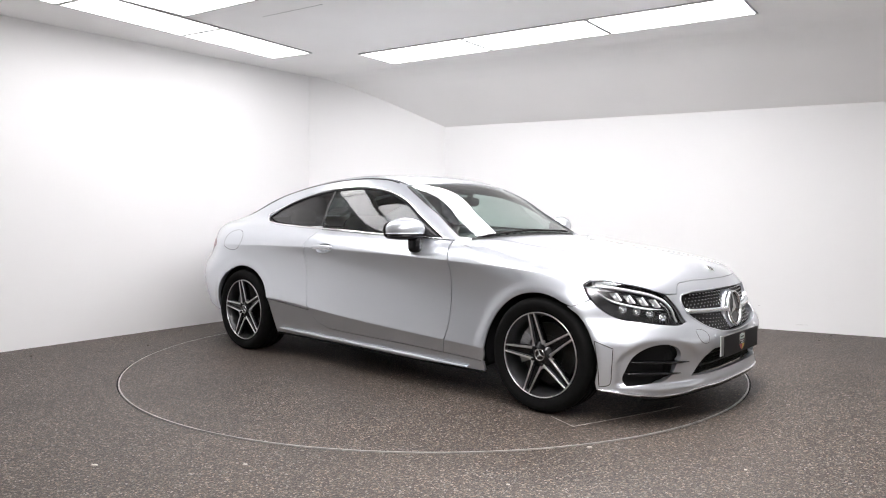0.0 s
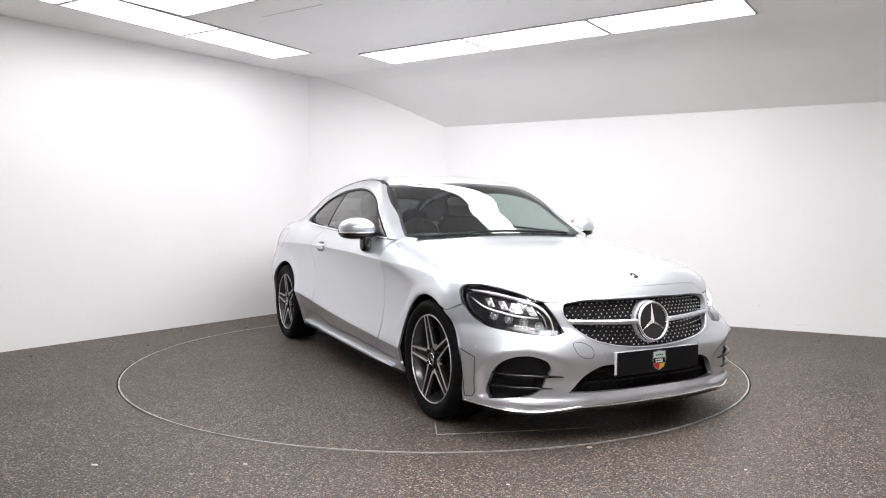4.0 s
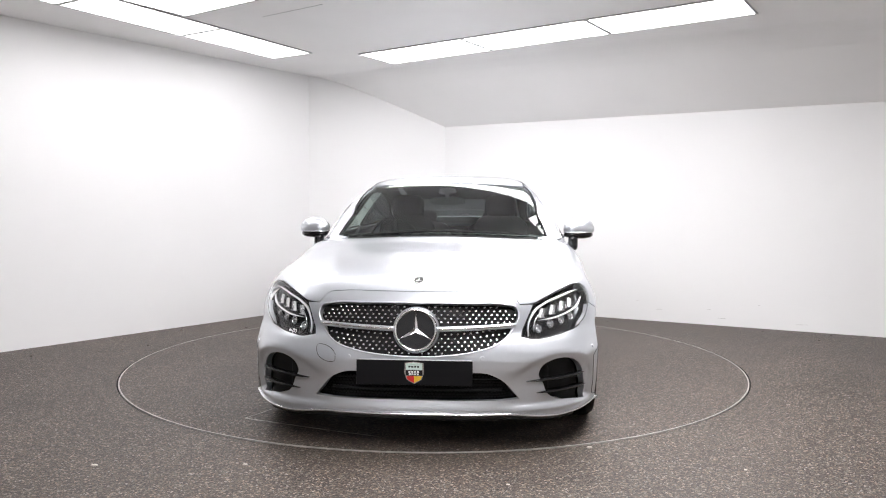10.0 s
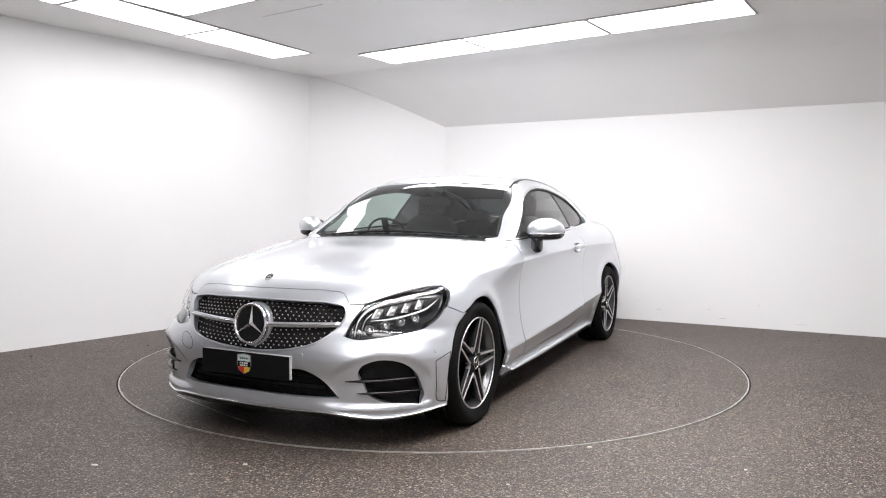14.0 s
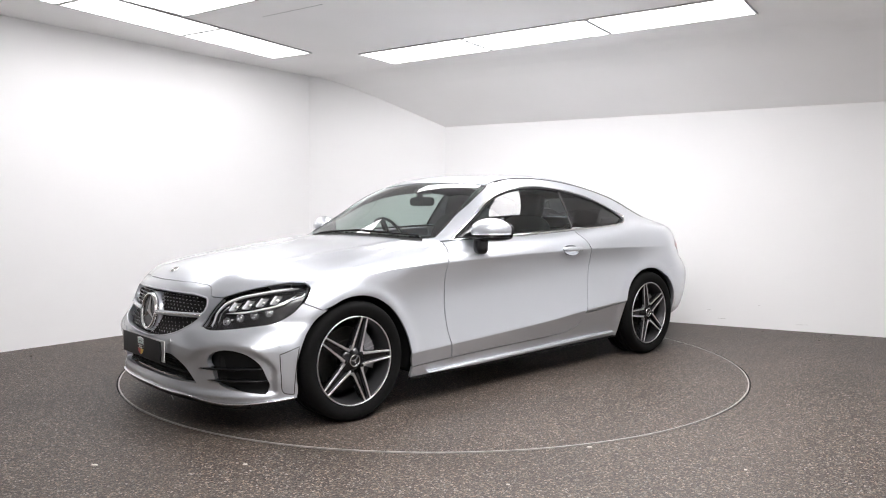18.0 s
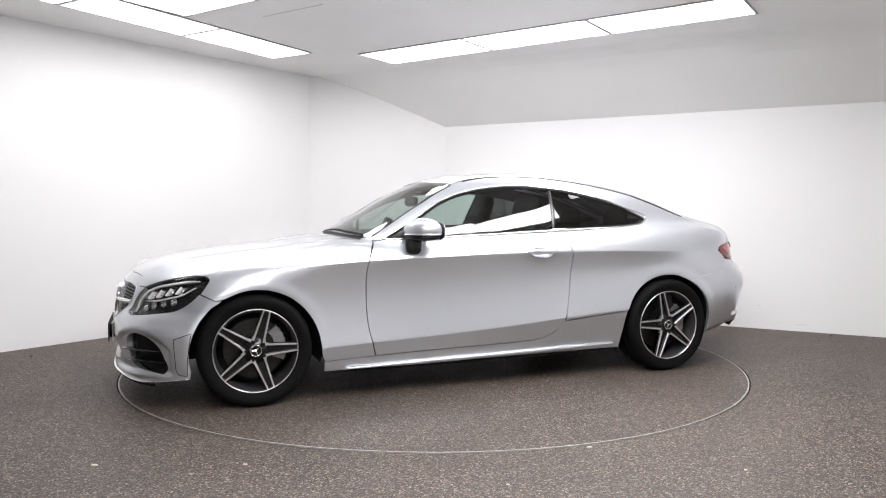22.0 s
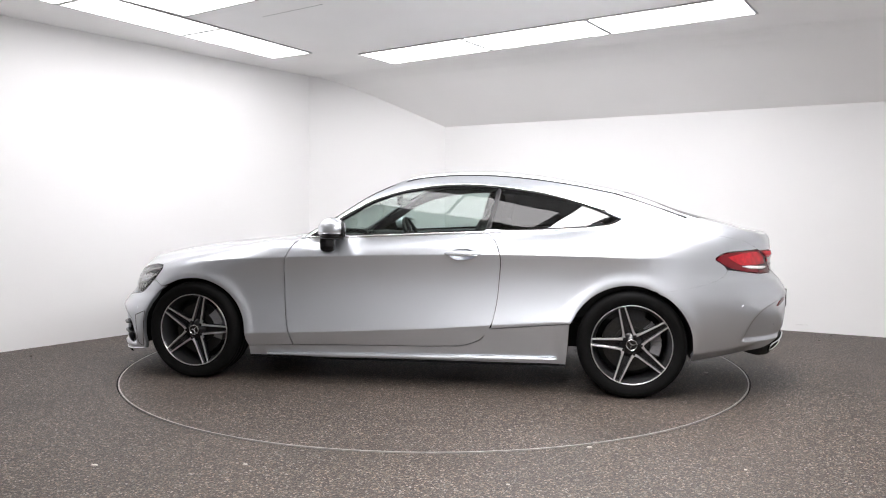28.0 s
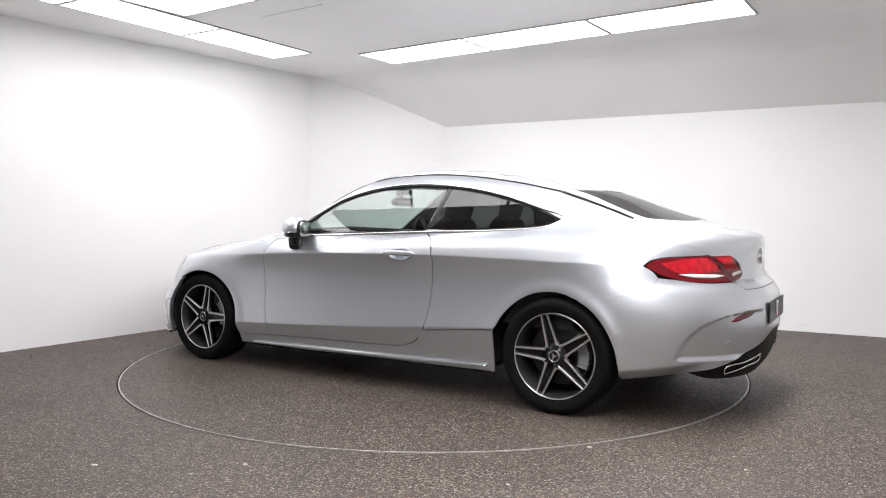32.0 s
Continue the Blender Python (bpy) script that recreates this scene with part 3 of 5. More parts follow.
def bar(bm, a, b, w, h, m=None):
    """A square bar from a to b in the local xy plane, w wide, from z = h[0] to h[1]."""
    a, b = Vector(a), Vector(b)
    d = (b - a).normalized()
    s = Vector((-d.y, d.x)) * w / 2
    q = [a - s, b - s, b + s, a + s]
    vs = [bm.verts.new(Vector((p.x, p.y, h[0]))) for p in q] + [bm.verts.new(Vector((p.x, p.y, h[1]))) for p in q]
    for f in ((3, 2, 1, 0), (4, 5, 6, 7), (0, 1, 5, 4), (1, 2, 6, 5), (2, 3, 7, 6), (3, 0, 4, 7)):
        bm.faces.new([vs[i] for i in f])
    if m is not None:
        for v in vs:
            v.co = m @ v.co
    return bm


def slab(bm, poly, z0, z1, m=None):
    a = [bm.verts.new((x, y, z0)) for x, y in poly]
    b = [bm.verts.new((x, y, z1)) for x, y in poly]
    bm.faces.new(a[::-1])
    bm.faces.new(b)
    n = len(poly)
    for i in range(n):
        bm.faces.new((a[i], a[(i + 1) % n], b[(i + 1) % n], b[i]))
    if m is not None:
        for v in a + b:
            v.co = m @ v.co
    return bm


# ---------------------------------------------------------------- the car
car = new("coupe_car")
tagged(car, "silver two-door coupe car with dark five-spoke alloy wheels", "car")


def arc(cx, cz, r, a0, a1, n):
    return [(cx + r * math.cos(math.radians(a0 + (a1 - a0) * i / n)), cz + r * math.sin(math.radians(a0 + (a1 - a0) * i / n))) for i in range(n + 1)]
NOSE_UNIT, TAIL_UNIT = (0.0215, 1.0), (0.0215, 1.0)
NSTEP = (0.9, 0.02)

M_ALLOY = mat("machined_alloy", (0.68, 0.68, 0.69), 0.36, 1.0, noise_scale=60, rough_vary=0.06)
M_DARK = mat("dark_grey_alloy_paint", (0.055, 0.055, 0.058), 0.33, 0.6, coat=0.5)
M_BARREL = mat("grey_barrel_paint", (0.06, 0.06, 0.063), 0.35, 0.6, coat=0.4)
M_DISC = mat("brake_disc_steel", (0.05, 0.049, 0.047), 0.5, 1.0, noise_scale=120, vary=0.15)
M_CALIPER = mat("grey_caliper_paint", (0.30, 0.30, 0.31), 0.4, 0.4)
M_RED = mat("red_lamp_lens", (0.46, 0.010, 0.020), 0.12, coat=0.35, noise_scale=30, vary=0.3)
M_DARKRED = mat("dark_red_lamp_lens", (0.14, 0.005, 0.010), 0.12, coat=0.35)
M_PINK = mat("clear_lamp_band", (0.86, 0.76, 0.76), 0.15, coat=1.0, noise_scale=80, vary=0.25)
M_REFLECTOR = mat("red_reflector", (0.22, 0.02, 0.03), 0.2, coat=0.6)
M_LENS = glass_material("headlamp_lens", (1.0, 1.0, 1.0), 0.97, 0.03)
M_LEDGUIDE = mat("white_light_guide", (0.92, 0.93, 0.95), 0.18, coat=0.6)
M_BEZEL = mat("lamp_bezel_grey", (0.014, 0.014, 0.016), 0.25, 0.3, coat=0.4)
M_GREYMETAL = mat("lamp_reflector_metal", (0.72, 0.73, 0.75), 0.14, 1.0)
M_LINING = mat("charcoal_cabin_lining", (0.020, 0.020, 0.022), 0.7, noise_scale=220, vary=0.15, bump=0.1)
M_LEATHER = mat("black_leather", (0.008, 0.008, 0.009), 0.6, spec=0.25, noise_scale=160, bump=0.25, vary=0.2)
M_PLATE = mat("black_plate_cover", (0.007, 0.007, 0.008), 0.35, spec=0.15)
M_WHITEPLATE = mat("white_number_plate", (0.75, 0.75, 0.74), 0.3, coat=0.4)
M_YELLOW = mat("yellow_number_plate", (0.62, 0.42, 0.02), 0.3, coat=0.4)
M_BADGE_R = mat("badge_red", (0.45, 0.02, 0.02), 0.3)
M_BADGE_Y = mat("badge_yellow", (0.60, 0.38, 0.03), 0.3)
M_BADGE_G = mat("badge_pale_green", (0.45, 0.55, 0.52), 0.3)

# shared edges; those on the nose and tail are (angle, z), those on the side (x, z)
HEAD = [(23.4, 0.537, 1), (25.6, 0.526), (30.0, 0.530), (35.2, 0.543), (41.8, 0.568), (45.1, 0.610), (47.2, 0.660), (48.4, 0.712), (48.4, 0.735), (47.2, 0.747), (43.5, 0.750), (39.8, 0.741), (32.6, 0.710), (27.6, 0.678, 1), (25.6, 0.62), (24.3, 0.575)]
BONNET_NOSE = [(0, 0.742), (10, 0.742), (18.5, 0.738), (22.6, 0.722), (23.9, 0.680, 1), (27.6, 0.683), (32.6, 0.714), (39.8, 0.745), (43.5, 0.754), (47.0, 0.7525)]
BONNET_SIDE = [(1.57, 0.787), (1.346, 0.825), (1.105, 0.864), (0.905, 0.896)]
TAIL_OUTER = [(47.2, 0.838, 1), (45.8, 0.861), (43.6, 0.873), (37.2, 0.884), (30.4, 0.889, 1), (26.4, 0.815), (23.1, 0.750, 1), (33.3, 0.755), (40.8, 0.774), (44.7, 0.802)]
TAIL_SHUT = [(44.5, 0.777), (45.6, 0.750), (47.3, 0.730), (50.0, 0.708), (53.8, 0.684), (62.6, 0.649)]


def side_of(view, pts, field=None):
    """The same points on the side plan."""
    return [(float(p[0]), float(p[2])) for p in lifted(view, pts, field)]


def top_of(view, pts, field=None):
    return [(float(p[0]), float(abs(p[1]))) for p in lifted(view, pts, field)]


WIND_EDGE = [(0.690, 0.960), (0.55, 1.045), (0.40, 1.138), (0.25, 1.227), (0.115, 1.293)]
DITCH = [(-0.053, 1.335), (-0.25, 1.354), (-0.55, 1.352), (-0.90, 1.316), (-1.10, 1.283), (-1.318, 1.237)]
BOOT_SIDE = [(-1.759, 1.080), (-1.845, 1.002), (-1.98, 0.966), (-2.10, 0.936), (-2.150, 0.908)]
LAMP_TOP = side_of(from_tail, [(30.5, 0.893), (37.2, 0.888), (43.6, 0.878), (46.0, 0.865), (47.8, 0.838), (45.2, 0.800)])
REAR_SHUT = side_of(from_tail, TAIL_SHUT)
DOOR_REAR = [(-0.578, 0.402), (-0.608, 0.540), (-0.6265, 0.711), (-0.632, 0.847), (-0.600, 0.930), (-0.545, 0.985)]
DLO_LOW = [(-0.535, 0.990), (-0.80, 0.998), (-1.064, 1.010), (-1.22, 1.022), (-1.306, 1.036)]
DLO_TOP = [(-1.374, 1.073), (-1.189, 1.150), (-0.914, 1.229), (-0.618, 1.277), (-0.300, 1.293), (-0.080, 1.273), (0.080, 1.240), (0.224, 1.190), (0.410, 1.085)]
DLO_FRONT = (0.645, 0.945)
HEAD_SIDE = side_of(from_nose, [(47.9, 0.655), (48.9, 0.700), (49.0, 0.735), (47.4, 0.752)], body_field)
WING_SHUT = side_of(from_nose, [(52.4, 0.616)], body_field)


def c(p):
    return (p[0], p[1], 1)


CX = np.arange(-1.9, 1.7, 0.010)
CREASES = [np.stack([CX, line(CX, CREASE) + d], -1) for d in (-0.0035, 0.0035)] + [np.stack([CX, line(CX, LOWCR) + d], -1) for d in (-0.0035, 0.0035)]
CREASES = [l[(l[:, 0] > -1.9) & (l[:, 0] < 1.6)] for l in CREASES]
BOWL = [(-0.399 + 0.082 * math.cos(k * math.pi / 8), 0.852 + 0.035 * math.sin(k * math.pi / 8)) for k in range(16)]
for f in (False, True):
    panel("side_frame", [c((0.705, 0.940))] + [c(WIND_EDGE[0])] + WIND_EDGE[1:] + DITCH[:-1] + [c(DITCH[-1])] + [c(BOOT_SIDE[0])] + BOOT_SIDE[1:]
          + [c(LAMP_TOP[0])] + LAMP_TOP[1:-2] + [c(LAMP_TOP[-2]), LAMP_TOP[-1], c(REAR_SHUT[0])] + REAR_SHUT[1:-1]
          + [c(REAR_SHUT[-1])] + arc(-1.405, 0.312, R_ARCH, 114, 24, 8) + [c((-1.060, 0.446))] + [c(DOOR_REAR[0])] + DOOR_REAR[1:-1] + [c(DOOR_REAR[-1])]
          + DLO_LOW + [c(DLO_TOP[0])] + DLO_TOP[1:] + [c(DLO_FRONT)], from_side, M_PAINT, car, flip=f, grid=0.018, lines=CREASES)
    panel("front_wing", [c((0.722, 0.252)), c((1.025, 0.236)), (1.040, 0.27)] + arc(1.415, 0.305, R_ARCH, 175, 62, 9) + [c(WING_SHUT[0]), c(HEAD_SIDE[0]), HEAD_SIDE[1], HEAD_SIDE[2], c(HEAD_SIDE[3])]
          + BONNET_SIDE + [c((0.712, 0.938)), (0.745, 0.87), (0.768, 0.80), (0.777, 0.634), (0.760, 0.402)], from_side, M_PAINT, car, flip=f, grid=0.018, lines=CREASES)
    d = panel("door", [c((0.715, 0.252)), (0.756, 0.402), (0.772, 0.634), (0.764, 0.80), (0.738, 0.87), c((0.700, 0.934)), c((0.640, 0.940)), (0.3, 0.951), (0.0, 0.962), c((-0.540, 0.984)),
              (-0.595, 0.930), (-0.627, 0.847), (-0.623, 0.711), (-0.605, 0.540), (-0.575, 0.420), (-0.515, 0.335), (-0.42, 0.292), (-0.25, 0.277), (0.014, 0.270), (0.4, 0.262)],
              from_side, M_PAINT, car, flip=f, grid=0.018, lines=CREASES, holes=[BOWL])
    panel("sill_cover", [c((1.025, 0.172)), c((1.025, 0.232)), (0.715, 0.247), (0.4, 0.257), (0.014, 0.265), (-0.25, 0.272), (-0.42, 0.287), (-0.515, 0.329), (-0.575, 0.400), c((-0.590, 0.396)), c((-1.052, 0.440)), (-1.042, 0.30), c((-1.030, 0.183))],
          from_side, M_PAINT, car, flip=f)
    ribbon("skirt_blade", [(0.90, 0.190), (0.5, 0.192), (0.0, 0.200), (-0.5, 0.208), (-0.98, 0.222)], from_side, 0.030, 0.022, M_PAINT, car, flip=f, taper=True)
    ribbon("skirt_edge", [(1.025, 0.166), (0.0, 0.168), (-1.03, 0.176)], from_side, 0.014, 0.006, M_MATT, car, flip=f)
    # glass with its trims
    panel("door_glass", [c((0.640, 0.946))] + [(0.410, 1.081), (0.224, 1.186), (0.080, 1.236), (-0.080, 1.269), (-0.300, 1.289), c((-0.590, 1.279)), c((-0.535, 0.994)), (0.0, 0.972), (0.3, 0.960)],
          from_side, M_GLASS, car, flip=f, lift=-0.007, fold=0, field=cabin_field, grid=0.04)
    panel("quarter_glass", [c((-0.600, 1.278)), (-0.914, 1.226), (-1.189, 1.147), c((-1.366, 1.073)), (-1.30, 1.040), (-1.064, 1.014), (-0.80, 1.002), c((-0.545, 0.994))],
          from_side, M_TINT, car, flip=f, lift=-0.007, fold=0, field=cabin_field, grid=0.04)
    ribbon("pillar_strip", [(-0.597, 1.276), (-0.570, 1.13), (-0.541, 0.996)], from_side, 0.030, 0.004, M_BLACK, car, flip=f, lift=-0.006, field=cabin_field)
    ribbon("window_trim", [c(DLO_FRONT)] + [(0.3, 0.955), (0.0, 0.968)] + DLO_LOW + [DLO_TOP[0]] + DLO_TOP[1:], from_side, 0.013, 0.006, M_CHROME, car, "slim chrome window surround", True, 0.001, f)
    ribbon("window_seal", [c((0.615, 0.955)), (0.3, 0.966), (0.0, 0.979), (-0.535, 1.001), (-1.064, 1.021), (-1.295, 1.046), c((-1.352, 1.073)), (-1.189, 1.141), (-0.914, 1.219), (-0.618, 1.267), (-0.300, 1.283), (-0.080, 1.263), (0.080, 1.23), (0.224, 1.18), (0.400, 1.077)],
           from_side, 0.012, 0.004, M_MATT, car, "", True, -0.006, f, cabin_field)
    ribbon("roof_seam", DITCH[::-1] + [(0.03, 1.317)], from_side, 0.014, 0.0025, M_MATT, car, flip=f)
    ribbon("screen_seam", WIND_EDGE, from_side, 0.012, 0.003, M_BLACK, car, flip=f)
    ribbon("rear_screen_seam", [(-1.318, 1.237), (-1.54, 1.163), (-1.759, 1.082)], from_side, 0.020, 0.003, M_BLACK, car, flip=f)
    panel("pillar_lining", [c((0.66, 0.97))] + WIND_EDGE[1:] + DITCH + [c((-1.76, 1.06)), c((-1.4, 1.02))] + [c((-1.355, 1.073))] + [(a, b - 0.012) for a, b in DLO_TOP[1:]] + [c((0.60, 0.96))], from_side, M_LINING, car, flip=f, lift=-0.022, fold=0, grid=0.04)
    # door handle: a grip across a bowl sunk into the door
    hm = surface_frame(from_side, (-0.399, 0.856), f, 0.0)
    h = new("door_handle")
    h.parent = car
    bm = bmesh.new()
    blob(bm, (0, 0.001, 0.016), (0.112, 0.0165, 0.013), 0.8, 0.7, m=hm)
    part("grip", bm, M_PAINT, h, smooth=True)
    bm = bmesh.new()
    blob(bm, (0, -0.004, 0.002), (0.083, 0.036, 0.040), 1.0, 1.0, 32, 20, hm)
    bmesh.ops.delete(bm, geom=[v for v in bm.verts if (hm.inverted() @ v.co).z > 0.0045], context="VERTS")
    part("recess_bowl", bm, M_PAINT, h, "shadowed bowl behind the grip", smooth=True)
    bm = bmesh.new()
    blob(bm, (0, -0.013, 0.019), (0.098, 0.004, 0.006), 0.7, 0.7, m=hm)
    part("chrome_insert", bm, M_CHROME, h, smooth=True)

# bonnet, roof, screens
edge_a = top_of(from_nose, BONNET_NOSE, body_field)
edge_b = top_of(from_side, BONNET_SIDE, body_field)
bh = edge_a[:4] + [c(edge_a[4])] + edge_a[5:] + edge_b + [(0.795, 0.705), c((0.735, 0.62)), (0.79, 0.35)]
panel("bonnet", bh + [(0.828, 0.0)] + [(p[0], -p[1], *p[2:]) for p in bh[1:]][::-1], from_top, M_PAINT, car, grid=0.02, field=body_field)
for f in (1, -1):
    panel("wing_corner", [c((0.735, f * 0.62)), (0.795, f * 0.705), c((edge_b[-1][0], f * edge_b[-1][1])), c((0.712, f * 0.785)), c((0.69, f * 0.69))], from_top, M_PAINT, car, grid=0.02)
panel("roof_panel", [c((0.108, 0.545)), (-0.053, 0.528), (-0.415, 0.524), (-0.871, 0.530), c((-1.325, 0.530)), c((-1.365, 0.470)), (-1.43, 0.2), (-1.437, 0.0), (-1.43, -0.2), c((-1.365, -0.470)),
      c((-1.325, -0.530)), (-0.871, -0.530), (-0.415, -0.524), (-0.053, -0.528), c((0.108, -0.545)), (0.145, -0.3), (0.156, 0.0), (0.145, 0.3)], from_top, M_PAINT, car)
WS = [c((0.118, 0.540)), (0.40, 0.620), c((0.690, 0.700)), (0.755, 0.45), (0.79, 0.0), (0.755, -0.45), c((0.690, -0.700)), (0.40, -0.620), c((0.118, -0.540)), (0.152, -0.3), (0.163, 0.0), (0.152, 0.3)]
panel("windscreen", WS, from_top, M_GLASS, car, lift=-0.004, fold=0, field=cabin_field, grid=0.04)
ribbon("screen_border", WS, from_top, 0.05, 0.0008, M_BLACK, car, "black ceramic edge of the windscreen", True, -0.012, field=cabin_field)
RW = [c((-1.372, 0.465)), (-1.437, 0.2), (-1.444, 0.0), (-1.437, -0.2), c((-1.372, -0.465)), (-1.6, -0.505), c((-1.86, -0.535)), (-1.955, -0.3), (-1.985, 0.0), (-1.955, 0.3), c((-1.86, 0.535)), (-1.6, 0.505)]
panel("rear_window", RW, from_top, M_TINT, car, lift=-0.004, fold=0, grid=0.04)
ribbon("rear_window_border", RW, from_top, 0.035, 0.0008, M_BLACK, car, "", True, -0.012)
for f in (1, -1):
    panel("rear_pillar_skin", [c((-1.33, f * 0.528)), c((-1.372, f * 0.467)), (-1.6, f * 0.508), c((-1.862, f * 0.538)), c((-1.765, f * 0.572)), (-1.54, f * 0.545)], from_top, M_PAINT, car, fold=0.006)
panel("headliner", [c((0.08, 0.50)), (-0.5, 0.49), c((-1.33, 0.46)), (-1.40, 0.0), c((-1.33, -0.46)), (-0.5, -0.49), c((0.08, -0.50)), (0.13, 0.0)], from_top, M_LINING, car, lift=-0.03, fold=0, grid=0.05)
panel("scuttle", [c((0.66, 0.74)), (0.86, 0.45), (0.91, 0.0), (0.86, -0.45), c((0.66, -0.74)), (0.72, -0.45), (0.75, 0.0), (0.72, 0.45)], from_top, M_MATT, car, lift=-0.012, fold=0, grid=0.04)
for a, b in (((0.745, -0.52), (0.762, 0.10)), ((0.768, 0.05), (0.715, 0.56))):
    ribbon("wiper", [a, ((a[0] + b[0]) / 2 + 0.012, (a[1] + b[1]) / 2), b], from_top, 0.012, 0.006, M_MATT, car, lift=-0.004, field=cabin_field)


def boot_ab(x, y, z, corner=0):
    dx, dz = -(x + 1.55), z - 0.62
    r = (math.degrees(math.atan2(y, dx)), math.degrees(math.atan2(dz, math.hypot(dx, y))))
    return (*r, 1) if corner else r


b3 = lifted(from_top, [(-1.995, 0.0), (-1.968, 0.3), (-1.850, 0.518), (-1.772, 0.572)])
b3 = list(b3) + list(lifted(from_side, [(-1.845, 1.002), (-1.98, 0.966), (-2.10, 0.936), (-2.150, 0.908)])) + list(lifted(from_tail, [(30.1, 0.893), (30.1, 0.890), (26.2, 0.815), (22.9, 0.748), (20.3, 0.708), (10.0, 0.704), (0.0, 0.704)]))
b3 = [boot_ab(*p, corner=int(i in (2, 3, 9, 11, 12))) for i, p in enumerate(b3) if i != 8]
panel("boot_lid", b3 + [(-p[0], *p[1:]) for p in b3[1:-1]][::-1], from_boot, M_PAINT, car, unit=(0.013, 0.0125), grid=0.02)

# front bumper with its openings
HOLE_GRILLE = [(0, 0.694), (12, 0.690), (20, 0.682), (23.0, 0.664), (23.3, 0.635), (21.9, 0.58), (17.8, 0.512), (12, 0.473), (6, 0.455)]
HOLE_GRILLE = HOLE_GRILLE + [(0, 0.449)] + [(-a, z) for a, z in HOLE_GRILLE[1:]][::-1]
HOLE_LOW = [(0, 0.377), (10, 0.377), (15.3, 0.372), (17.6, 0.350), c((22.3, 0.249)), (12, 0.248)]
HOLE_LOW = HOLE_LOW + [(0, 0.248)] + [(-p[0], *p[1:]) for p in HOLE_LOW[1:]][::-1]
FOG = [(27.4, 0.320), (26.3, 0.362), (26.9, 0.397), (29.2, 0.424), (33.2, 0.428), (36.2, 0.405), (38.4, 0.365), (39.8, 0.30), (40.5, 0.245), c((39.7, 0.212)), (35.0, 0.224), (30.5, 0.240), (28.6, 0.266)]
FOG_R = [(-p[0], *p[1:]) for p in FOG]
ARC_NOSE = [(math.degrees(math.atan2(p[1], p[0] - 0.95)), float(p[2])) for p in lifted(from_side, arc(1.415, 0.305, R_ARCH, 58, -14, 6), body_field)]
HALFB = [(0, 0.740), (10, 0.740), (18.5, 0.736), (22.6, 0.720), c((23.9, 0.677)), c((27.3, 0.675)), (25.3, 0.62), (24.0, 0.575), c((23.0, 0.535)), (25.6, 0.522), (30.0, 0.526), (35.2, 0.539), (41.8, 0.564), (45.3, 0.606), c((47.5, 0.652)), c((52.4, 0.614)), *ARC_NOSE, c((46.4, 0.186)), (41, 0.175), (36, 0.165), (30, 0.160), (22, 0.178), (12, 0.180)]
bump = panel("front_bumper", HALFB + [(0, 0.180)] + [(-p[0], *p[1:]) for p in HALFB[1:]][::-1], from_nose, M_PAINT, car, holes=[HOLE_GRILLE, HOLE_LOW, FOG, FOG_R], unit=NOSE_UNIT, grid=0.016, field=body_field, fold=0.03)
LIP = [(46, 0.190), (41, 0.178), (36, 0.168), (30, 0.162), (25, 0.172), (22, 0.182), (12, 0.185), (0, 0.186)]
LIP = LIP + [(-a, z) for a, z in LIP[:-1]][::-1]
ribbon("lip_trim", LIP, from_nose, 0.010, 0.012, M_CHROME, car, "thin chrome lower lip", step=NSTEP, field=body_field)
ribbon("splitter", [(a, z - 0.018) for a, z in LIP if abs(a) < 40], from_nose, 0.028, 0.010, M_BLACK, car, "gloss black splitter edge", step=NSTEP, field=body_field)
panel("intake_mesh", HOLE_LOW, from_nose, M_MATT, car, unit=NOSE_UNIT, lift=-0.05, fold=0, grid=0.04, field=body_field)
honey = []
for i in range(10):
    for k in range(-26, 27):
        honey.append(((k + 0.5 * (i % 2)) * 0.78, 0.256 + 0.0125 * i))
honey = np.array(honey)
honey = honey[inside(honey, smooth_path(HOLE_LOW, NSTEP))]
o, w, far = from_nose(honey)
hp = march(body_field, o, w, far) - gradient(body_field, march(body_field, o, w, far)) * 0.044
vs, fs = [], []
for q in hp:
    b = len(vs)
    for r in (0.0092, 0.0066):
        for k in range(6):
            t = math.pi * (k + 0.5) / 3
            vs.append((q[0] + (0.004 if r > 0.008 else 0.0), q[1] + r * math.cos(t), q[2] + r * 0.85 * math.sin(t)))
    for k in range(6):
        j = (k + 1) % 6
        fs.append((b + k, b + j, b + 6 + j, b + 6 + k))
tagged(mesh_ob("honeycomb", vs, fs, M_BLACK, car, "gloss black honeycomb mesh"), kind="stuff")
for z in (0.29, 0.335):
    ribbon("intake_bar", [(-19, z), (0, z), (19, z)], from_nose, 0.012, 0.008, M_MATT, car, lift=-0.045, step=NSTEP, field=body_field)
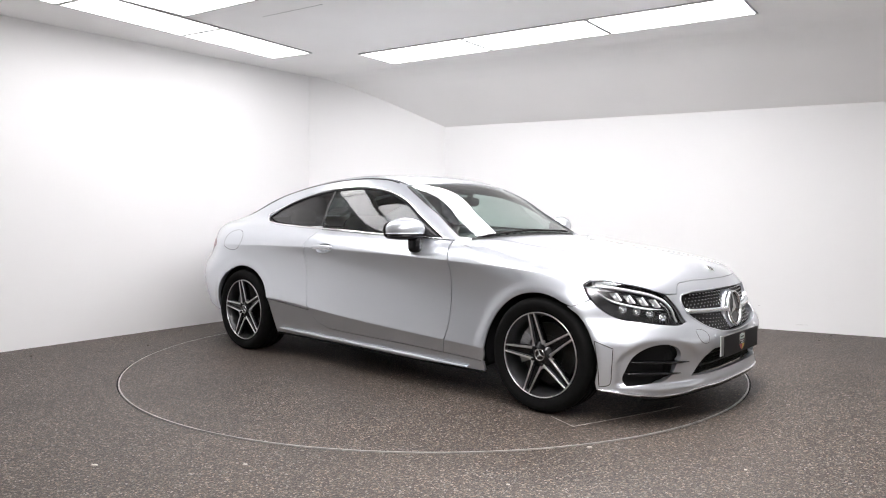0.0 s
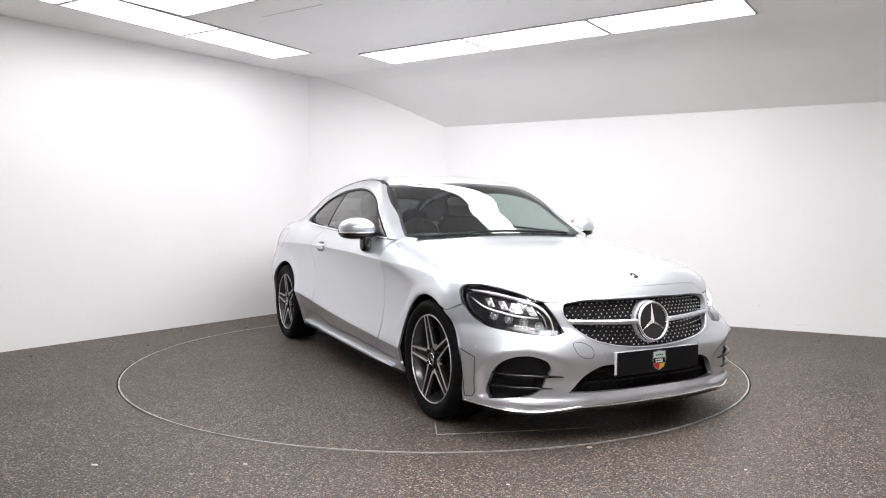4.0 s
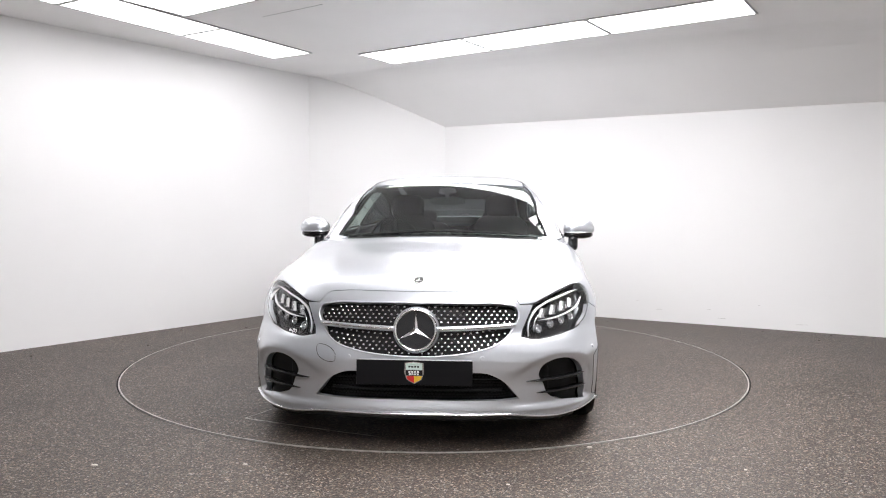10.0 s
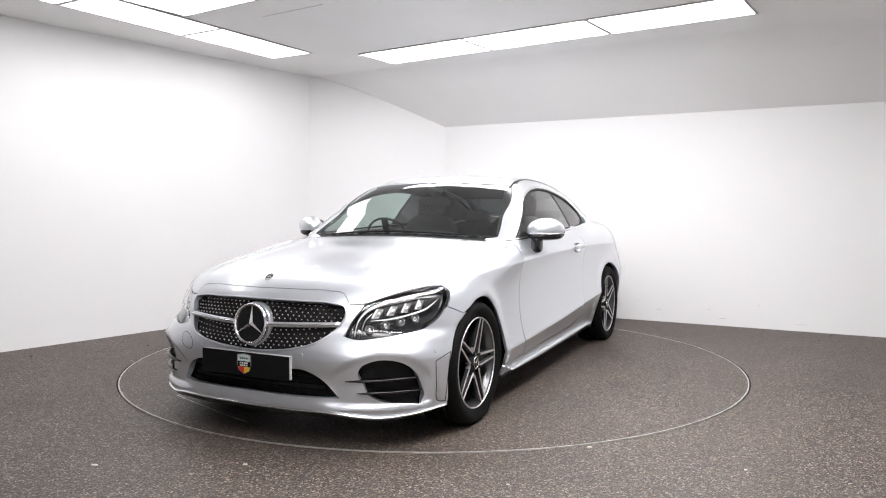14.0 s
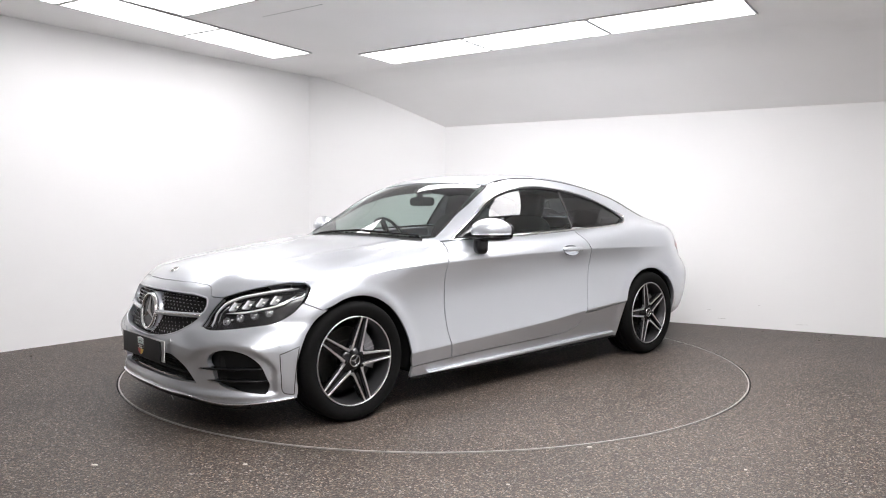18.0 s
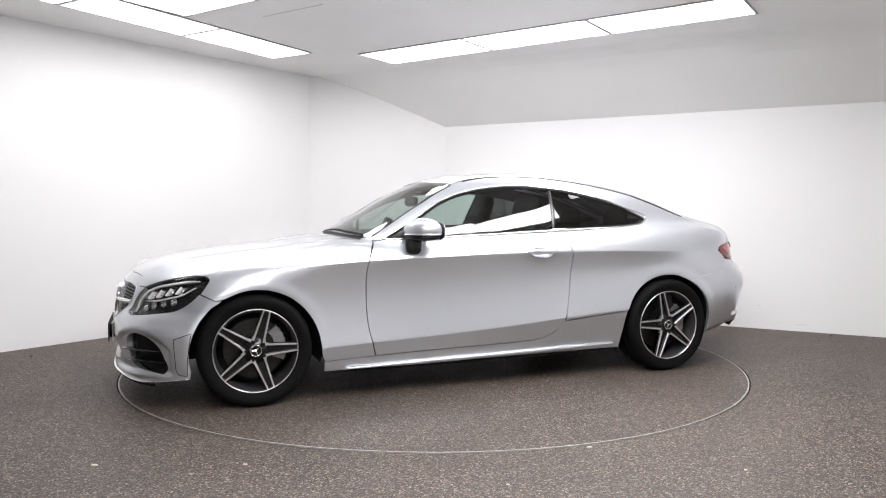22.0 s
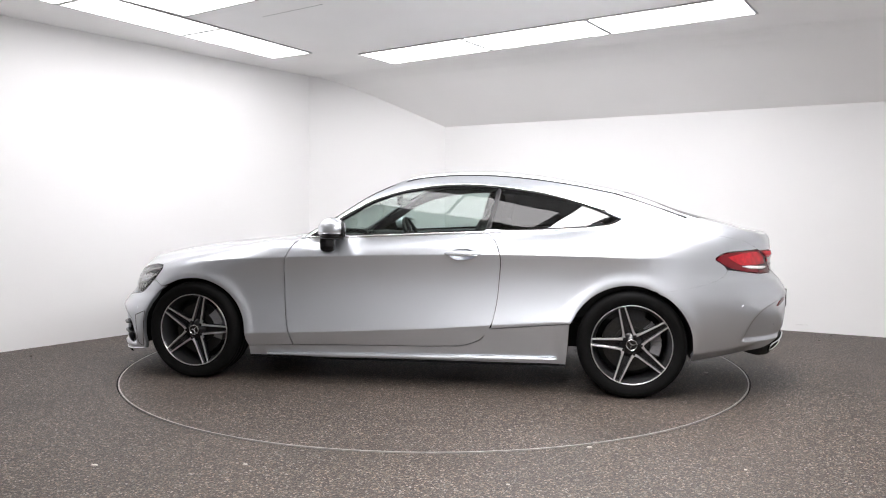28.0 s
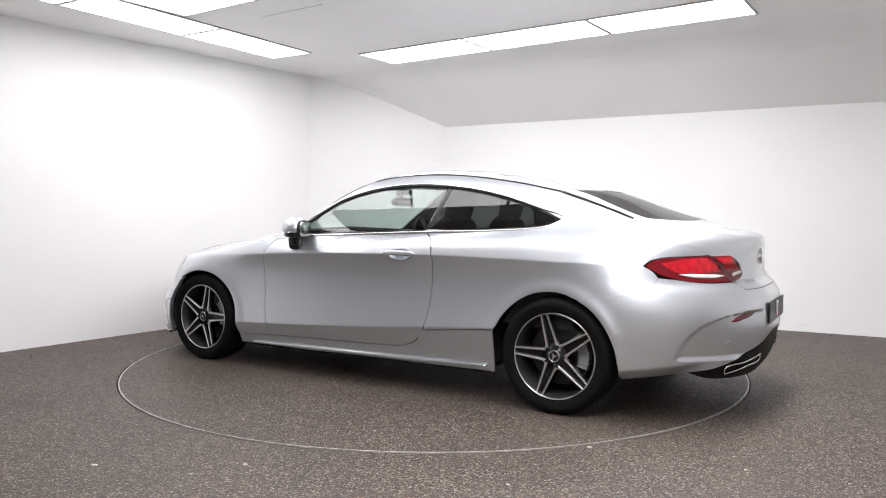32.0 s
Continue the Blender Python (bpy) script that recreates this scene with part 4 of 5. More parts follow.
for f, fog in ((1, FOG), (-1, FOG_R)):
    panel("side_intake", [(p[0] * 1.0, *p[1:]) for p in fog], from_nose, M_MATT, car, unit=NOSE_UNIT, lift=-0.04, fold=0, grid=0.03, field=body_field)
    for a0, a1, z, dz in ((23.6, 39.0, 0.330, 0.012), (26.0, 39.9, 0.274, 0.006)):
        ribbon("intake_fin", [(f * a0, z), (f * 30, z + dz * 0.4), (f * a1, z + dz)], from_nose, 0.014, 0.022, M_BLACK, car, lift=-0.012, step=NSTEP, field=body_field, taper=True)
    ribbon("corner_vent", [c((f * 43.1, 0.410)), c((f * 47.2, 0.444)), (f * 46.4, 0.32), c((f * 45.9, 0.206)), (f * 43.8, 0.214), (f * 43.3, 0.30)], from_nose, 0.004, 0.0015, M_MATT, car, closed=True, step=NSTEP, field=body_field)
    stud("parking_sensor", from_nose, (f * 43.2, 0.456), 0.011, 0.006, M_PAINT, car)
    stud("parking_sensor", from_nose, (f * 14.1, 0.446), 0.011, 0.006, M_PAINT, car)
ribbon("tow_eye_cover", [(-21.5, 0.490), (-18.8, 0.487), (-17.0, 0.452), (-17.2, 0.422), (-19.4, 0.423), (-20.9, 0.448)], from_nose, 0.0025, 0.0006, M_GREY, car, closed=True, step=NSTEP, field=body_field)

# grille
grille = new("grille")
grille.parent = car
panel("backing", HOLE_GRILLE, from_nose, M_MATT, grille, unit=NOSE_UNIT, lift=-0.035, fold=0, grid=0.03, field=body_field)
ribbon("frame", HOLE_GRILLE, from_nose, 0.009, 0.006, M_PAINT, grille, "silver grille surround", True, -0.003, step=NSTEP, field=body_field)
pins = []
loop = smooth_path(HOLE_GRILLE, NSTEP)
for i, z in enumerate([0.682, 0.664, 0.646, 0.628, 0.610, 0.552, 0.534, 0.516, 0.498, 0.480, 0.463]):
    for k in range(-20, 21):
        a = (k + 0.5 * (i % 2)) * 1.42
        pins.append((a, z + (-0.00002 if z > 0.6 else 0.00006) * a * a))
pins = np.array(pins)
pins = pins[inside(pins, loop)]
pins = pins[~near_loop(pins * NOSE_UNIT, loop * NOSE_UNIT, 0.010)]
o, w, far = from_nose(pins)
pp = march(body_field, o, w, far)
pn = gradient(body_field, pp)
pp = pp - pn * 0.022
pp = pp[np.hypot(pp[:, 1], pp[:, 2] - 0.571) > 0.108]
vs, fs = [], []
for q in pp:
    b = len(vs)
    vs += [(q[0] + 0.0025, q[1], q[2])]
    for k in range(6):
        t = math.pi * 2 * k / 6
        vs.append((q[0], q[1] + 0.0056 * math.cos(t), q[2] + 0.0044 * math.sin(t)))
        vs.append((q[0] - 0.006, q[1] + 0.004 * math.cos(t), q[2] + 0.0032 * math.sin(t)))
    for k in range(6):
        j = (k + 1) % 6
        fs += [(b, b + 1 + 2 * k, b + 1 + 2 * j), (b + 1 + 2 * k, b + 2 + 2 * k, b + 2 + 2 * j, b + 1 + 2 * j)]
tagged(mesh_ob("pin_pattern", vs, fs, M_CHROME, grille, "rows of small chrome pins"), kind="stuff")
for f in (1, -1):
    ribbon("louvre", [(f * 4.6, 0.576), (f * 12, 0.580), (f * 22.2, 0.586)], from_nose, 0.026, 0.018, M_PAINT, grille, "silver grille louvre", lift=-0.012, step=NSTEP, field=body_field)
    ribbon("louvre_edge", [(f * 5.0, 0.576), (f * 12, 0.580), (f * 21.9, 0.586)], from_nose, 0.007, 0.004, M_CHROME, grille, lift=0.006, step=NSTEP, field=body_field)
em = Matrix(((0, 0, 1, 2.172), (1, 0, 0, 0), (0, 1, 0, 0.571), (0, 0, 0, 1))) @ pose(0, 0, 0, -8, 0, 0)


def round_badge(parent, m, r, depth):
    bm = bmesh.new()
    lathe(bm, [(r * 0.86, -depth), (r * 0.86, depth * 0.2), (r * 0.91, depth * 0.55), (r * 0.97, depth * 0.5), (r, 0.0), (r, -depth)], m, 56)
    part("ring", bm, M_CHROME, parent, "chrome ring", smooth=True)
    bm = bmesh.new()
    bmesh.ops.create_cone(bm, cap_ends=True, radius1=r * 0.88, radius2=r * 0.88, depth=depth * 0.8, segments=48, matrix=m @ pose(0, 0, -depth * 0.4))
    part("disc", bm, M_BLACK, parent, "black disc")
    bm = bmesh.new()
    tip = bm.verts.new(m @ Vector((0, 0, depth * 0.6)))
    back = bm.verts.new(m @ Vector((0, 0, -depth * 0.3)))
    ringv = []
    for k in range(6):
        a = math.radians(90 + 60 * k)
        q = r * 0.90 if k % 2 == 0 else r * 0.13
        ringv.append(bm.verts.new(m @ Vector((q * math.cos(a), q * math.sin(a), depth * 0.05))))
    for k in range(6):
        bm.faces.new((tip, ringv[k], ringv[(k + 1) % 6]))
        bm.faces.new((back, ringv[(k + 1) % 6], ringv[k]))
    part("three_point_shape", bm, M_CHROME, parent, "chrome three-pointed shape")


emblem = new("front_emblem")
emblem.parent = car
round_badge(emblem, em, 0.100, 0.022)
bm = bmesh.new()
lathe(bm, [(0.1005, -0.060), (0.1005, -0.012), (0.1025, -0.010), (0.1045, -0.013), (0.1090, -0.026), (0.1110, -0.060)], em, 56)
part("collar", bm, M_PAINT, emblem, "silver collar round the emblem", smooth=True)
hb = new("bonnet_badge")
hb.parent = car
round_badge(hb, surface_frame(from_top, (2.029, 0.0), field=body_field) @ pose(0, 0, 0.002), 0.027, 0.003)

# number plates under black covers, with a dealer's shield
for end in (1, -1):
    pl = new("front_plate" if end == 1 else "rear_plate")
    pl.parent = car
    m = Matrix(((0, 0, 1, 2.206), (1, 0, 0, 0), (0, 1, 0, 0.382), (0, 0, 0, 1))) if end == 1 else Matrix(((0, 0, -1, -2.414), (-1, 0, 0, 0), (0, 1, 0, 0.565), (0, 0, 0, 1)))
    bm = bmesh.new()
    box(bm, -0.262, -0.056, -0.012, 0.262, 0.056, -0.006, 0.002, m)
    part("number_plate", bm, M_WHITEPLATE if end == 1 else M_YELLOW, pl, "white plate edge" if end == 1 else "yellow plate edge")
    bm = bmesh.new()
    box(bm, -0.267, -0.0575, 0.012, 0.267, 0.0575, 0.016, 0.0015, m)
    part("plate_cover", bm, M_PLATE, pl, "plain black plate cover")
    bm = bmesh.new()
    box(bm, -0.2, -0.04, -0.03, 0.2, 0.04, 0.012, 0.0, m)
    part("bracket", bm, M_MATT, pl)
    shield = [(-0.043, 0.046), (0.0, 0.052), (0.043, 0.046), (0.045, 0.0), (0.034, -0.032), (0.0, -0.050), (-0.034, -0.032), (-0.045, 0.0)]
    bm = bmesh.new()
    slab(bm, shield, 0.0161, 0.0172, m)
    part("shield_edge", bm, M_CHROME, pl, "silver shield edge")
    bm = bmesh.new()
    slab(bm, [(-0.038, 0.014), (0.038, 0.014), (0.037, 0.042), (0.0, 0.047), (-0.037, 0.042)], 0.0172, 0.0177, m)
    part("shield_top", bm, M_BADGE_G, pl)
    bm = bmesh.new()
    slab(bm, [(-0.038, 0.012), (-0.039, -0.012), (0.039, -0.012), (0.038, 0.012)], 0.0172, 0.0177, m)
    part("shield_middle", bm, M_BLACK, pl)
    bm = bmesh.new()
    slab(bm, [(-0.036, -0.014), (-0.030, -0.031), (0.0, -0.046), (0.0, -0.014)], 0.0172, 0.0177, m)
    part("shield_red", bm, M_BADGE_R, pl)
    bm = bmesh.new()
    slab(bm, [(0.0, -0.014), (0.0, -0.046), (0.030, -0.031), (0.036, -0.014)], 0.0172, 0.0177, m)
    part("shield_yellow", bm, M_BADGE_Y, pl)
    for k, (y0, w0) in enumerate(((0.028, 0.026), (0.005, 0.026), (-0.006, 0.024))):
        bm = bmesh.new()
        for q in range(4):
            x0 = -w0 + q * w0 * 2 / 4
            slab(bm, [(x0, y0 - 0.0035), (x0 + w0 * 0.36, y0 - 0.0035), (x0 + w0 * 0.36, y0 + 0.0035), (x0, y0 + 0.0035)], 0.0177, 0.0180, m)
        part("lettering_bar", bm, M_BLACK if k == 0 else M_WHITEPLATE, pl)

# headlamps
for f in (1, -1):
    hl = new("headlight")
    hl.parent = car
    out = [(f * p[0], *p[1:]) for p in HEAD]
    panel("lens_cover", out, from_nose, M_LENS, hl, "clear headlight lens", unit=NOSE_UNIT, grid=0.02, field=body_field, fold=0)
    panel("housing", out, from_nose, M_BEZEL, hl, "dark grey lamp housing", unit=NOSE_UNIT, grid=0.03, field=body_field, lift=-0.045, fold=0)
    ribbon("lamp_edge", out, from_nose, 0.005, 0.0015, M_BLACK, hl, closed=True, lift=-0.004, step=NSTEP, field=body_field)
    ribbon("daytime_light", [(f * 25.3, 0.545), (f * 26.0, 0.60), (f * 27.9, 0.650), (f * 31.0, 0.682), (f * 36, 0.707), (f * 42, 0.727), (f * 46.0, 0.732)], from_nose, 0.012, 0.010, M_LEDGUIDE, hl, "white light guide", lift=-0.022, step=NSTEP, field=body_field, taper=True)
    ribbon("light_guide", [(f * 26.9, 0.56), (f * 27.6, 0.605), (f * 29.2, 0.640)], from_nose, 0.006, 0.008, M_GREYMETAL, hl, lift=-0.020, step=NSTEP, field=body_field)
    ribbon("lower_guide", [(f * 28.6, 0.604), (f * 33, 0.610), (f * 38, 0.630), (f * 42.0, 0.652), (f * 45.6, 0.695)], from_nose, 0.009, 0.009, M_LEDGUIDE, hl, lift=-0.022, step=NSTEP, field=body_field, taper=True)
    for k in range(4):
        for row, (a0, z0, da, dz) in enumerate(((30.6, 0.640, 3.45, 0.0125), (28.6, 0.566, 3.6, 0.0150))):
            fm = surface_frame(from_nose, (f * (a0 + da * k), z0 + dz * k), lift=-0.030, field=body_field)
            module = new("led_module")
            module.parent = hl
            # a scooped reflector with a bright rim round a small projector lens
            bm = bmesh.new()
            if row == 0:
                slab(bm, [(-0.016 * f - 0.015, -0.022), (-0.016 * f + 0.015, -0.022), (0.012 * f + 0.015, 0.024), (0.012 * f - 0.015, 0.024)], -0.014, -0.004, fm)
                slab(bm, [(-0.016 * f - 0.017, -0.024), (-0.016 * f + 0.017, -0.024), (-0.014 * f + 0.016, -0.019), (-0.014 * f - 0.016, -0.019)], -0.004, 0.005, fm)
            else:
                lathe(bm, [(0.0205, -0.012), (0.0215, 0.003), (0.0195, 0.0045), (0.0175, 0.002), (0.0115, -0.012)], fm @ Matrix.Diagonal((1.0, 0.95, 1, 1)) @ pose(0, 0, 0, 0, 0, 45), 10)
            part("reflector", bm, M_GREYMETAL, module)
            bm = bmesh.new()
            blob(bm, (0, 0, -0.008), (0.0115, 0.0125, 0.011), 0.9, 0.9, 16, 10, fm)
            part("projector_lens", bm, M_CHROME if row == 0 else M_GREYMETAL, module, smooth=True)
            if row == 0:
                bm = bmesh.new()
                box(bm, -0.004, -0.024, -0.004, 0.004, 0.026, 0.008, 0.001, fm @ pose(-0.018 * f, 0, 0, 0, 0, -31 * f))
                part("divider", bm, M_LEDGUIDE, module)

# rear bumper, diffuser, exhaust trims, lamps
ARC_TAIL = [(math.degrees(math.atan2(p[1], -(p[0] + 1.15))), float(p[2])) for p in lifted(from_side, arc(-1.405, 0.312, R_ARCH, 115, 190, 7))]
HALFR = [(0, 0.702), (10.0, 0.702), c((20.3, 0.706)), c((22.8, 0.746)), (33.3, 0.750), (40.8, 0.769), c((44.4, 0.777))] + TAIL_SHUT[1:-1] + [c(TAIL_SHUT[-1]), *ARC_TAIL, c((51.3, 0.222)), (45, 0.243), (40, 0.262), (36, 0.280), (32, 0.302), (28, 0.328), (24, 0.357), (16, 0.405), (8, 0.452)]
panel("rear_bumper", HALFR + [(0, 0.460)] + [(-p[0], *p[1:]) for p in HALFR[1:]][::-1], from_tail, M_PAINT, car, unit=TAIL_UNIT, grid=0.0105, fold=0.025)
HALFD = [(0, 0.456), (8, 0.448), (16, 0.401), (24, 0.352), (28, 0.323), (32, 0.297), c((36, 0.275)), (33, 0.252), c((27, 0.236)), (15, 0.226)]
panel("diffuser", HALFD + [(0, 0.224)] + [(-p[0], *p[1:]) for p in HALFD[1:]][::-1], from_tail, M_MATT, car, "black lower diffuser", unit=TAIL_UNIT, grid=0.025, lift=-0.006)
for f in (1, -1):
    ribbon("exhaust_trim", [c((f * 27.5, 0.272)), (f * 28.0, 0.292), (f * 21, 0.328), c((f * 14.5, 0.352)), (f * 14.0, 0.332), (f * 20, 0.302)], from_tail, 0.008, 0.010, M_CHROME, car, "chrome exhaust trim", True, -0.002, step=NSTEP)
    ribbon("reflector", [(f * 27.8, 0.552), (f * 24, 0.570), (f * 20.0, 0.583)], from_tail, 0.026, 0.004, M_REFLECTOR, car, "dark red reflector", taper=True, step=NSTEP)
    stud("parking_sensor", from_tail, (f * 42.2, 0.566), 0.011, 0.005, M_PAINT, car)
    stud("parking_sensor", from_tail, (f * 28.0, 0.440), 0.011, 0.005, M_PAINT, car)
    tl = new("tail_light")
    tl.parent = car
    s = f
    outer = TAIL_OUTER
    inner = [c((29.9, 0.888)), c((25.0, 0.890)), (21.3, 0.856), (19.2, 0.824), (17.9, 0.787), (19.5, 0.764), c((22.6, 0.750)), (26.0, 0.815)]
    panel("outer_lens", [(s * p[0], *p[1:]) for p in outer], from_tail, M_DARKRED, tl, "dark red outer lens", unit=TAIL_UNIT, grid=0.018, lift=0.002)
    panel("boot_lens", [(s * p[0], *p[1:]) for p in inner], from_tail, M_DARKRED, tl, "dark red boot lens", unit=TAIL_UNIT, grid=0.018, lift=0.004)
    panel("stop_lamp", [(s * p[0], *p[1:]) for p in [c((43.4, 0.852)), (37, 0.874), c((31.0, 0.879)), c((27.2, 0.806)), (34.5, 0.802), (41, 0.815)]], from_tail, M_RED, tl, "bright red lamp field", unit=TAIL_UNIT, grid=0.02, lift=0.004, fold=0.003)
    panel("boot_stop_lamp", [(s * p[0], *p[1:]) for p in [c((28.9, 0.879)), c((25.0, 0.880)), (21.5, 0.838), c((19.8, 0.808)), c((25.5, 0.812))]], from_tail, M_RED, tl, "bright red lamp field", unit=TAIL_UNIT, grid=0.02, lift=0.006, fold=0.003)
    ribbon("indicator_band", [(s * 39.2, 0.795), (s * 34, 0.786), (s * 26.2, 0.782)], from_tail, 0.020, 0.004, M_PINK, tl, "pale clear indicator band", taper=True, step=NSTEP, lift=0.003)
    ribbon("indicator_band", [(s * 23.0, 0.785), (s * 21.0, 0.792), (s * 19.0, 0.797)], from_tail, 0.018, 0.004, M_PINK, tl, "pale clear indicator band", step=NSTEP, lift=0.005)
rb = new("boot_emblem")
rb.parent = car
round_badge(rb, surface_frame(from_tail, (0.0, 0.865)) @ pose(0, 0, 0.004), 0.046, 0.010)
for f in (1, -1):
    bm = bmesh.new()
    tm = surface_frame(from_tail, (f * 14.5, 0.745))
    for k in range(5):
        box(bm, -0.07 + k * 0.029, -0.012, 0.0, -0.07 + k * 0.029 + 0.02, 0.012, 0.004, 0.0, tm)
    part("boot_lettering", bm, M_CHROME, car, "chrome badge bars")
# fuel flap on the right rear flank
ribbon("fuel_flap_seam", [(-1.69, 0.83), (-1.70, 0.90), (-1.67, 0.93), (-1.47, 0.935), (-1.445, 0.91), (-1.45, 0.84), (-1.47, 0.825), (-1.67, 0.822)], from_side, 0.003, 0.0006, M_GREY, car, closed=True, flip=True)


# door mirrors
for s in (1, -1):
    mr = new("door_mirror")
    mr.parent = car
    mm = Matrix.Diagonal((1, s, 1, 1))
    bm = bmesh.new()
    blob(bm, (0.440, 0.918, 1.004), (0.094, 0.108, 0.074), 1.0, 0.90, m=mm)
    for v in bm.verts:
        q = v.co.y * s
        if v.co.z < 0.976:
            v.co.z = 0.976 + (v.co.z - 0.976) * 0.05
        v.co.x -= (q - 0.9) * 0.35
    part("cap", bm, M_PAINT, mr, "silver mirror cap", smooth=True)
    bm = bmesh.new()
    blob(bm, (0.438, 0.914, 0.962), (0.088, 0.102, 0.028), 0.9, 0.88, m=mm)
    for v in bm.verts:
        v.co.x -= (v.co.y * s - 0.9) * 0.35
    part("lower_shell", bm, M_BLACK, mr, "gloss black lower shell", smooth=True)
    bm = bmesh.new()
    blob(bm, (0.442, 0.919, 0.978), (0.0940, 0.1085, 0.0075), 0.85, 0.88, m=mm)
    for v in bm.verts:
        v.co.x -= (v.co.y * s - 0.9) * 0.35
    part("indicator_strip", bm, M_CHROME, mr, "chrome and clear indicator strip", smooth=True)
    bm = bmesh.new()
    blob(bm, (0.478, 0.874, 0.912), (0.050, 0.032, 0.056), 0.6, 0.7, m=mm)
    part("foot", bm, M_BLACK, mr, "black mirror foot", smooth=True)
    bm = bmesh.new()
    blob(bm, (0.371, 0.916, 0.997), (0.017, 0.096, 0.060), 0.7, 0.7, m=mm)
    for v in bm.verts:
        v.co.x -= (v.co.y * s - 0.9) * 0.35
    part("rear_bezel", bm, M_BLACK, mr, "gloss black bezel round the mirror glass", smooth=True)
    bm = bmesh.new()
    blob(bm, (0.355, 0.915, 0.997), (0.005, 0.084, 0.048), 0.5, 0.6, m=mm)
    for v in bm.verts:
        v.co.x -= (v.co.y * s - 0.9) * 0.35
    part("mirror_glass", bm, M_CHROME, mr, smooth=True)
    panel("mirror_triangle", [c((0.635, 0.950)), (0.52, 1.015), c((0.455, 1.052)), c((0.44, 0.962))], from_side, M_BLACK, mr, flip=s < 0, lift=-0.003, field=cabin_field, grid=0.03)


# wheels: machined five double-spoke rims
def wheel_meshes():
    """Meshes of one wheel, axis along z, outer face towards +z at z = 0."""
    out = {}
    I = Matrix()
    bm = bmesh.new()
    lathe(bm, [(0.2395, -0.006), (0.2425, 0.002), (0.2535, 0.006), (0.262, 0.010), (0.285, 0.018), (0.305, 0.013), (0.318, -0.006), (0.3235, -0.03), (0.3243, -0.054), (0.3175, -0.056), (0.3175, -0.064), (0.3245, -0.066), (0.3245, -0.104), (0.3175, -0.106), (0.3175, -0.114), (0.3245, -0.116), (0.3245, -0.154), (0.3175, -0.156), (0.3175, -0.164), (0.3243, -0.166), (0.3235, -0.19), (0.318, -0.215), (0.30, -0.23), (0.2395, -0.22)], I, 96)
    out["tyre"] = (bm, M_RUBBER)
    bm = bmesh.new()
    lathe(bm, [(0.2335, 0.001), (0.2355, 0.004), (0.2385, 0.004), (0.2400, 0.0), (0.2400, -0.2), (0.2370, -0.2), (0.2335, -0.016)], I, 96)
    out["rim_flange"] = (bm, M_ALLOY)
    bm = bmesh.new()
    lathe(bm, [(0.2336, 0.0005), (0.231, -0.010), (0.221, -0.028), (0.213, -0.06), (0.209, -0.19), (0.2365, -0.2), (0.2325, -0.012)], I, 96)
    out["barrel"] = (bm, M_BARREL)
    # one arm along +x: a dark pocket between two machined edges
    v, rv, rt, wt = 36.0, 0.063, 0.2365, 0.0220
    p0 = Vector((rv * math.cos(math.radians(v)), rv * math.sin(math.radians(v))))
    p1 = Vector((rt, wt))
    dark = bmesh.new()
    slab_pts = [(0.02, 0.0, -0.032), (p0.x, p0.y, -0.030), (p1.x, p1.y, -0.018), (p1.x, -p1.y, -0.018), (p0.x, -p0.y, -0.030)]
    tv = [dark.verts.new(q) for q in slab_pts]
    bv = [dark.verts.new((x, y, z - 0.03)) for x, y, z in slab_pts]
    dark.faces.new(tv)
    for a in range(5):
        b = (a + 1) % 5
        dark.faces.new((tv[b], tv[a], bv[a], bv[b]))
    out["spoke_pocket"] = (dark, M_BLACK)
    for sg in (1, -1):
        a, b = Vector((p0.x, p0.y * sg)), Vector((p1.x, p1.y * sg))
        d = (b - a).normalized()
        n = Vector((d.y, -d.x)) * sg
        # the dark flank of the arm, and the machined edge on top of it
        for name, w0, w1, top, deep, mt in (("spoke_flank", 0.0150, 0.0120, -0.002, 0.048, M_DARK), ("spoke_edge", 0.0125, 0.0085, 0.0, 0.003, M_ALLOY)):
            bright = bmesh.new()
            quad = [a, b, b + n * w1, a + n * w0]
            zs = [-0.010 + top, 0.002 + top, 0.002 + top, -0.010 + top]
            tv = [bright.verts.new((q.x, q.y, z)) for q, z in zip(quad, zs)]
            bv = [bright.verts.new((q.x, q.y, z - deep)) for q, z in zip(quad, zs)]
            bright.faces.new(tv)
            for i in range(4):
                k = (i + 1) % 4
                bright.faces.new((tv[i], tv[k], bv[k], bv[i]))
            bmesh.ops.recalc_face_normals(bright, faces=bright.faces)
            bmesh.ops.bevel(bright, geom=[e for e in bright.edges if e.verts[0].co.z > -0.0125 and e.verts[1].co.z > -0.0125], offset=0.001, segments=1, affect="EDGES")
            out[name + ("" if sg > 0 else "_lower")] = (bright, mt)
    # the rounded web where two arms meet
    web = bmesh.new()
    e0 = Vector((rv, 0)).xy
    way = (Matrix.Rotation(math.radians(-v), 2) @ (p1 - p0)).normalized()
    pts = [Vector((rv - 0.012, 0)), Vector((rv - 0.012, 0)) + way * 0.030, e0 + way * 0.024, e0 + Vector((0.0075, 0)), e0 + Vector((way.x, -way.y)) * 0.024, Vector((rv - 0.012, 0)) + Vector((way.x, -way.y)) * 0.030]
    slab(web, pts, -0.030, -0.0085)
    bmesh.ops.rotate(web, verts=web.verts, cent=(0, 0, 0), matrix=Matrix.Rotation(math.radians(v), 3, "Z"))
    out["spoke_web"] = (web, M_ALLOY)
    bm = bmesh.new()
    lathe(bm, [(0.0, -0.006), (0.036, -0.006), (0.040, -0.010), (0.072, -0.018), (0.082, -0.05), (0.0, -0.05)], I, 48, False)
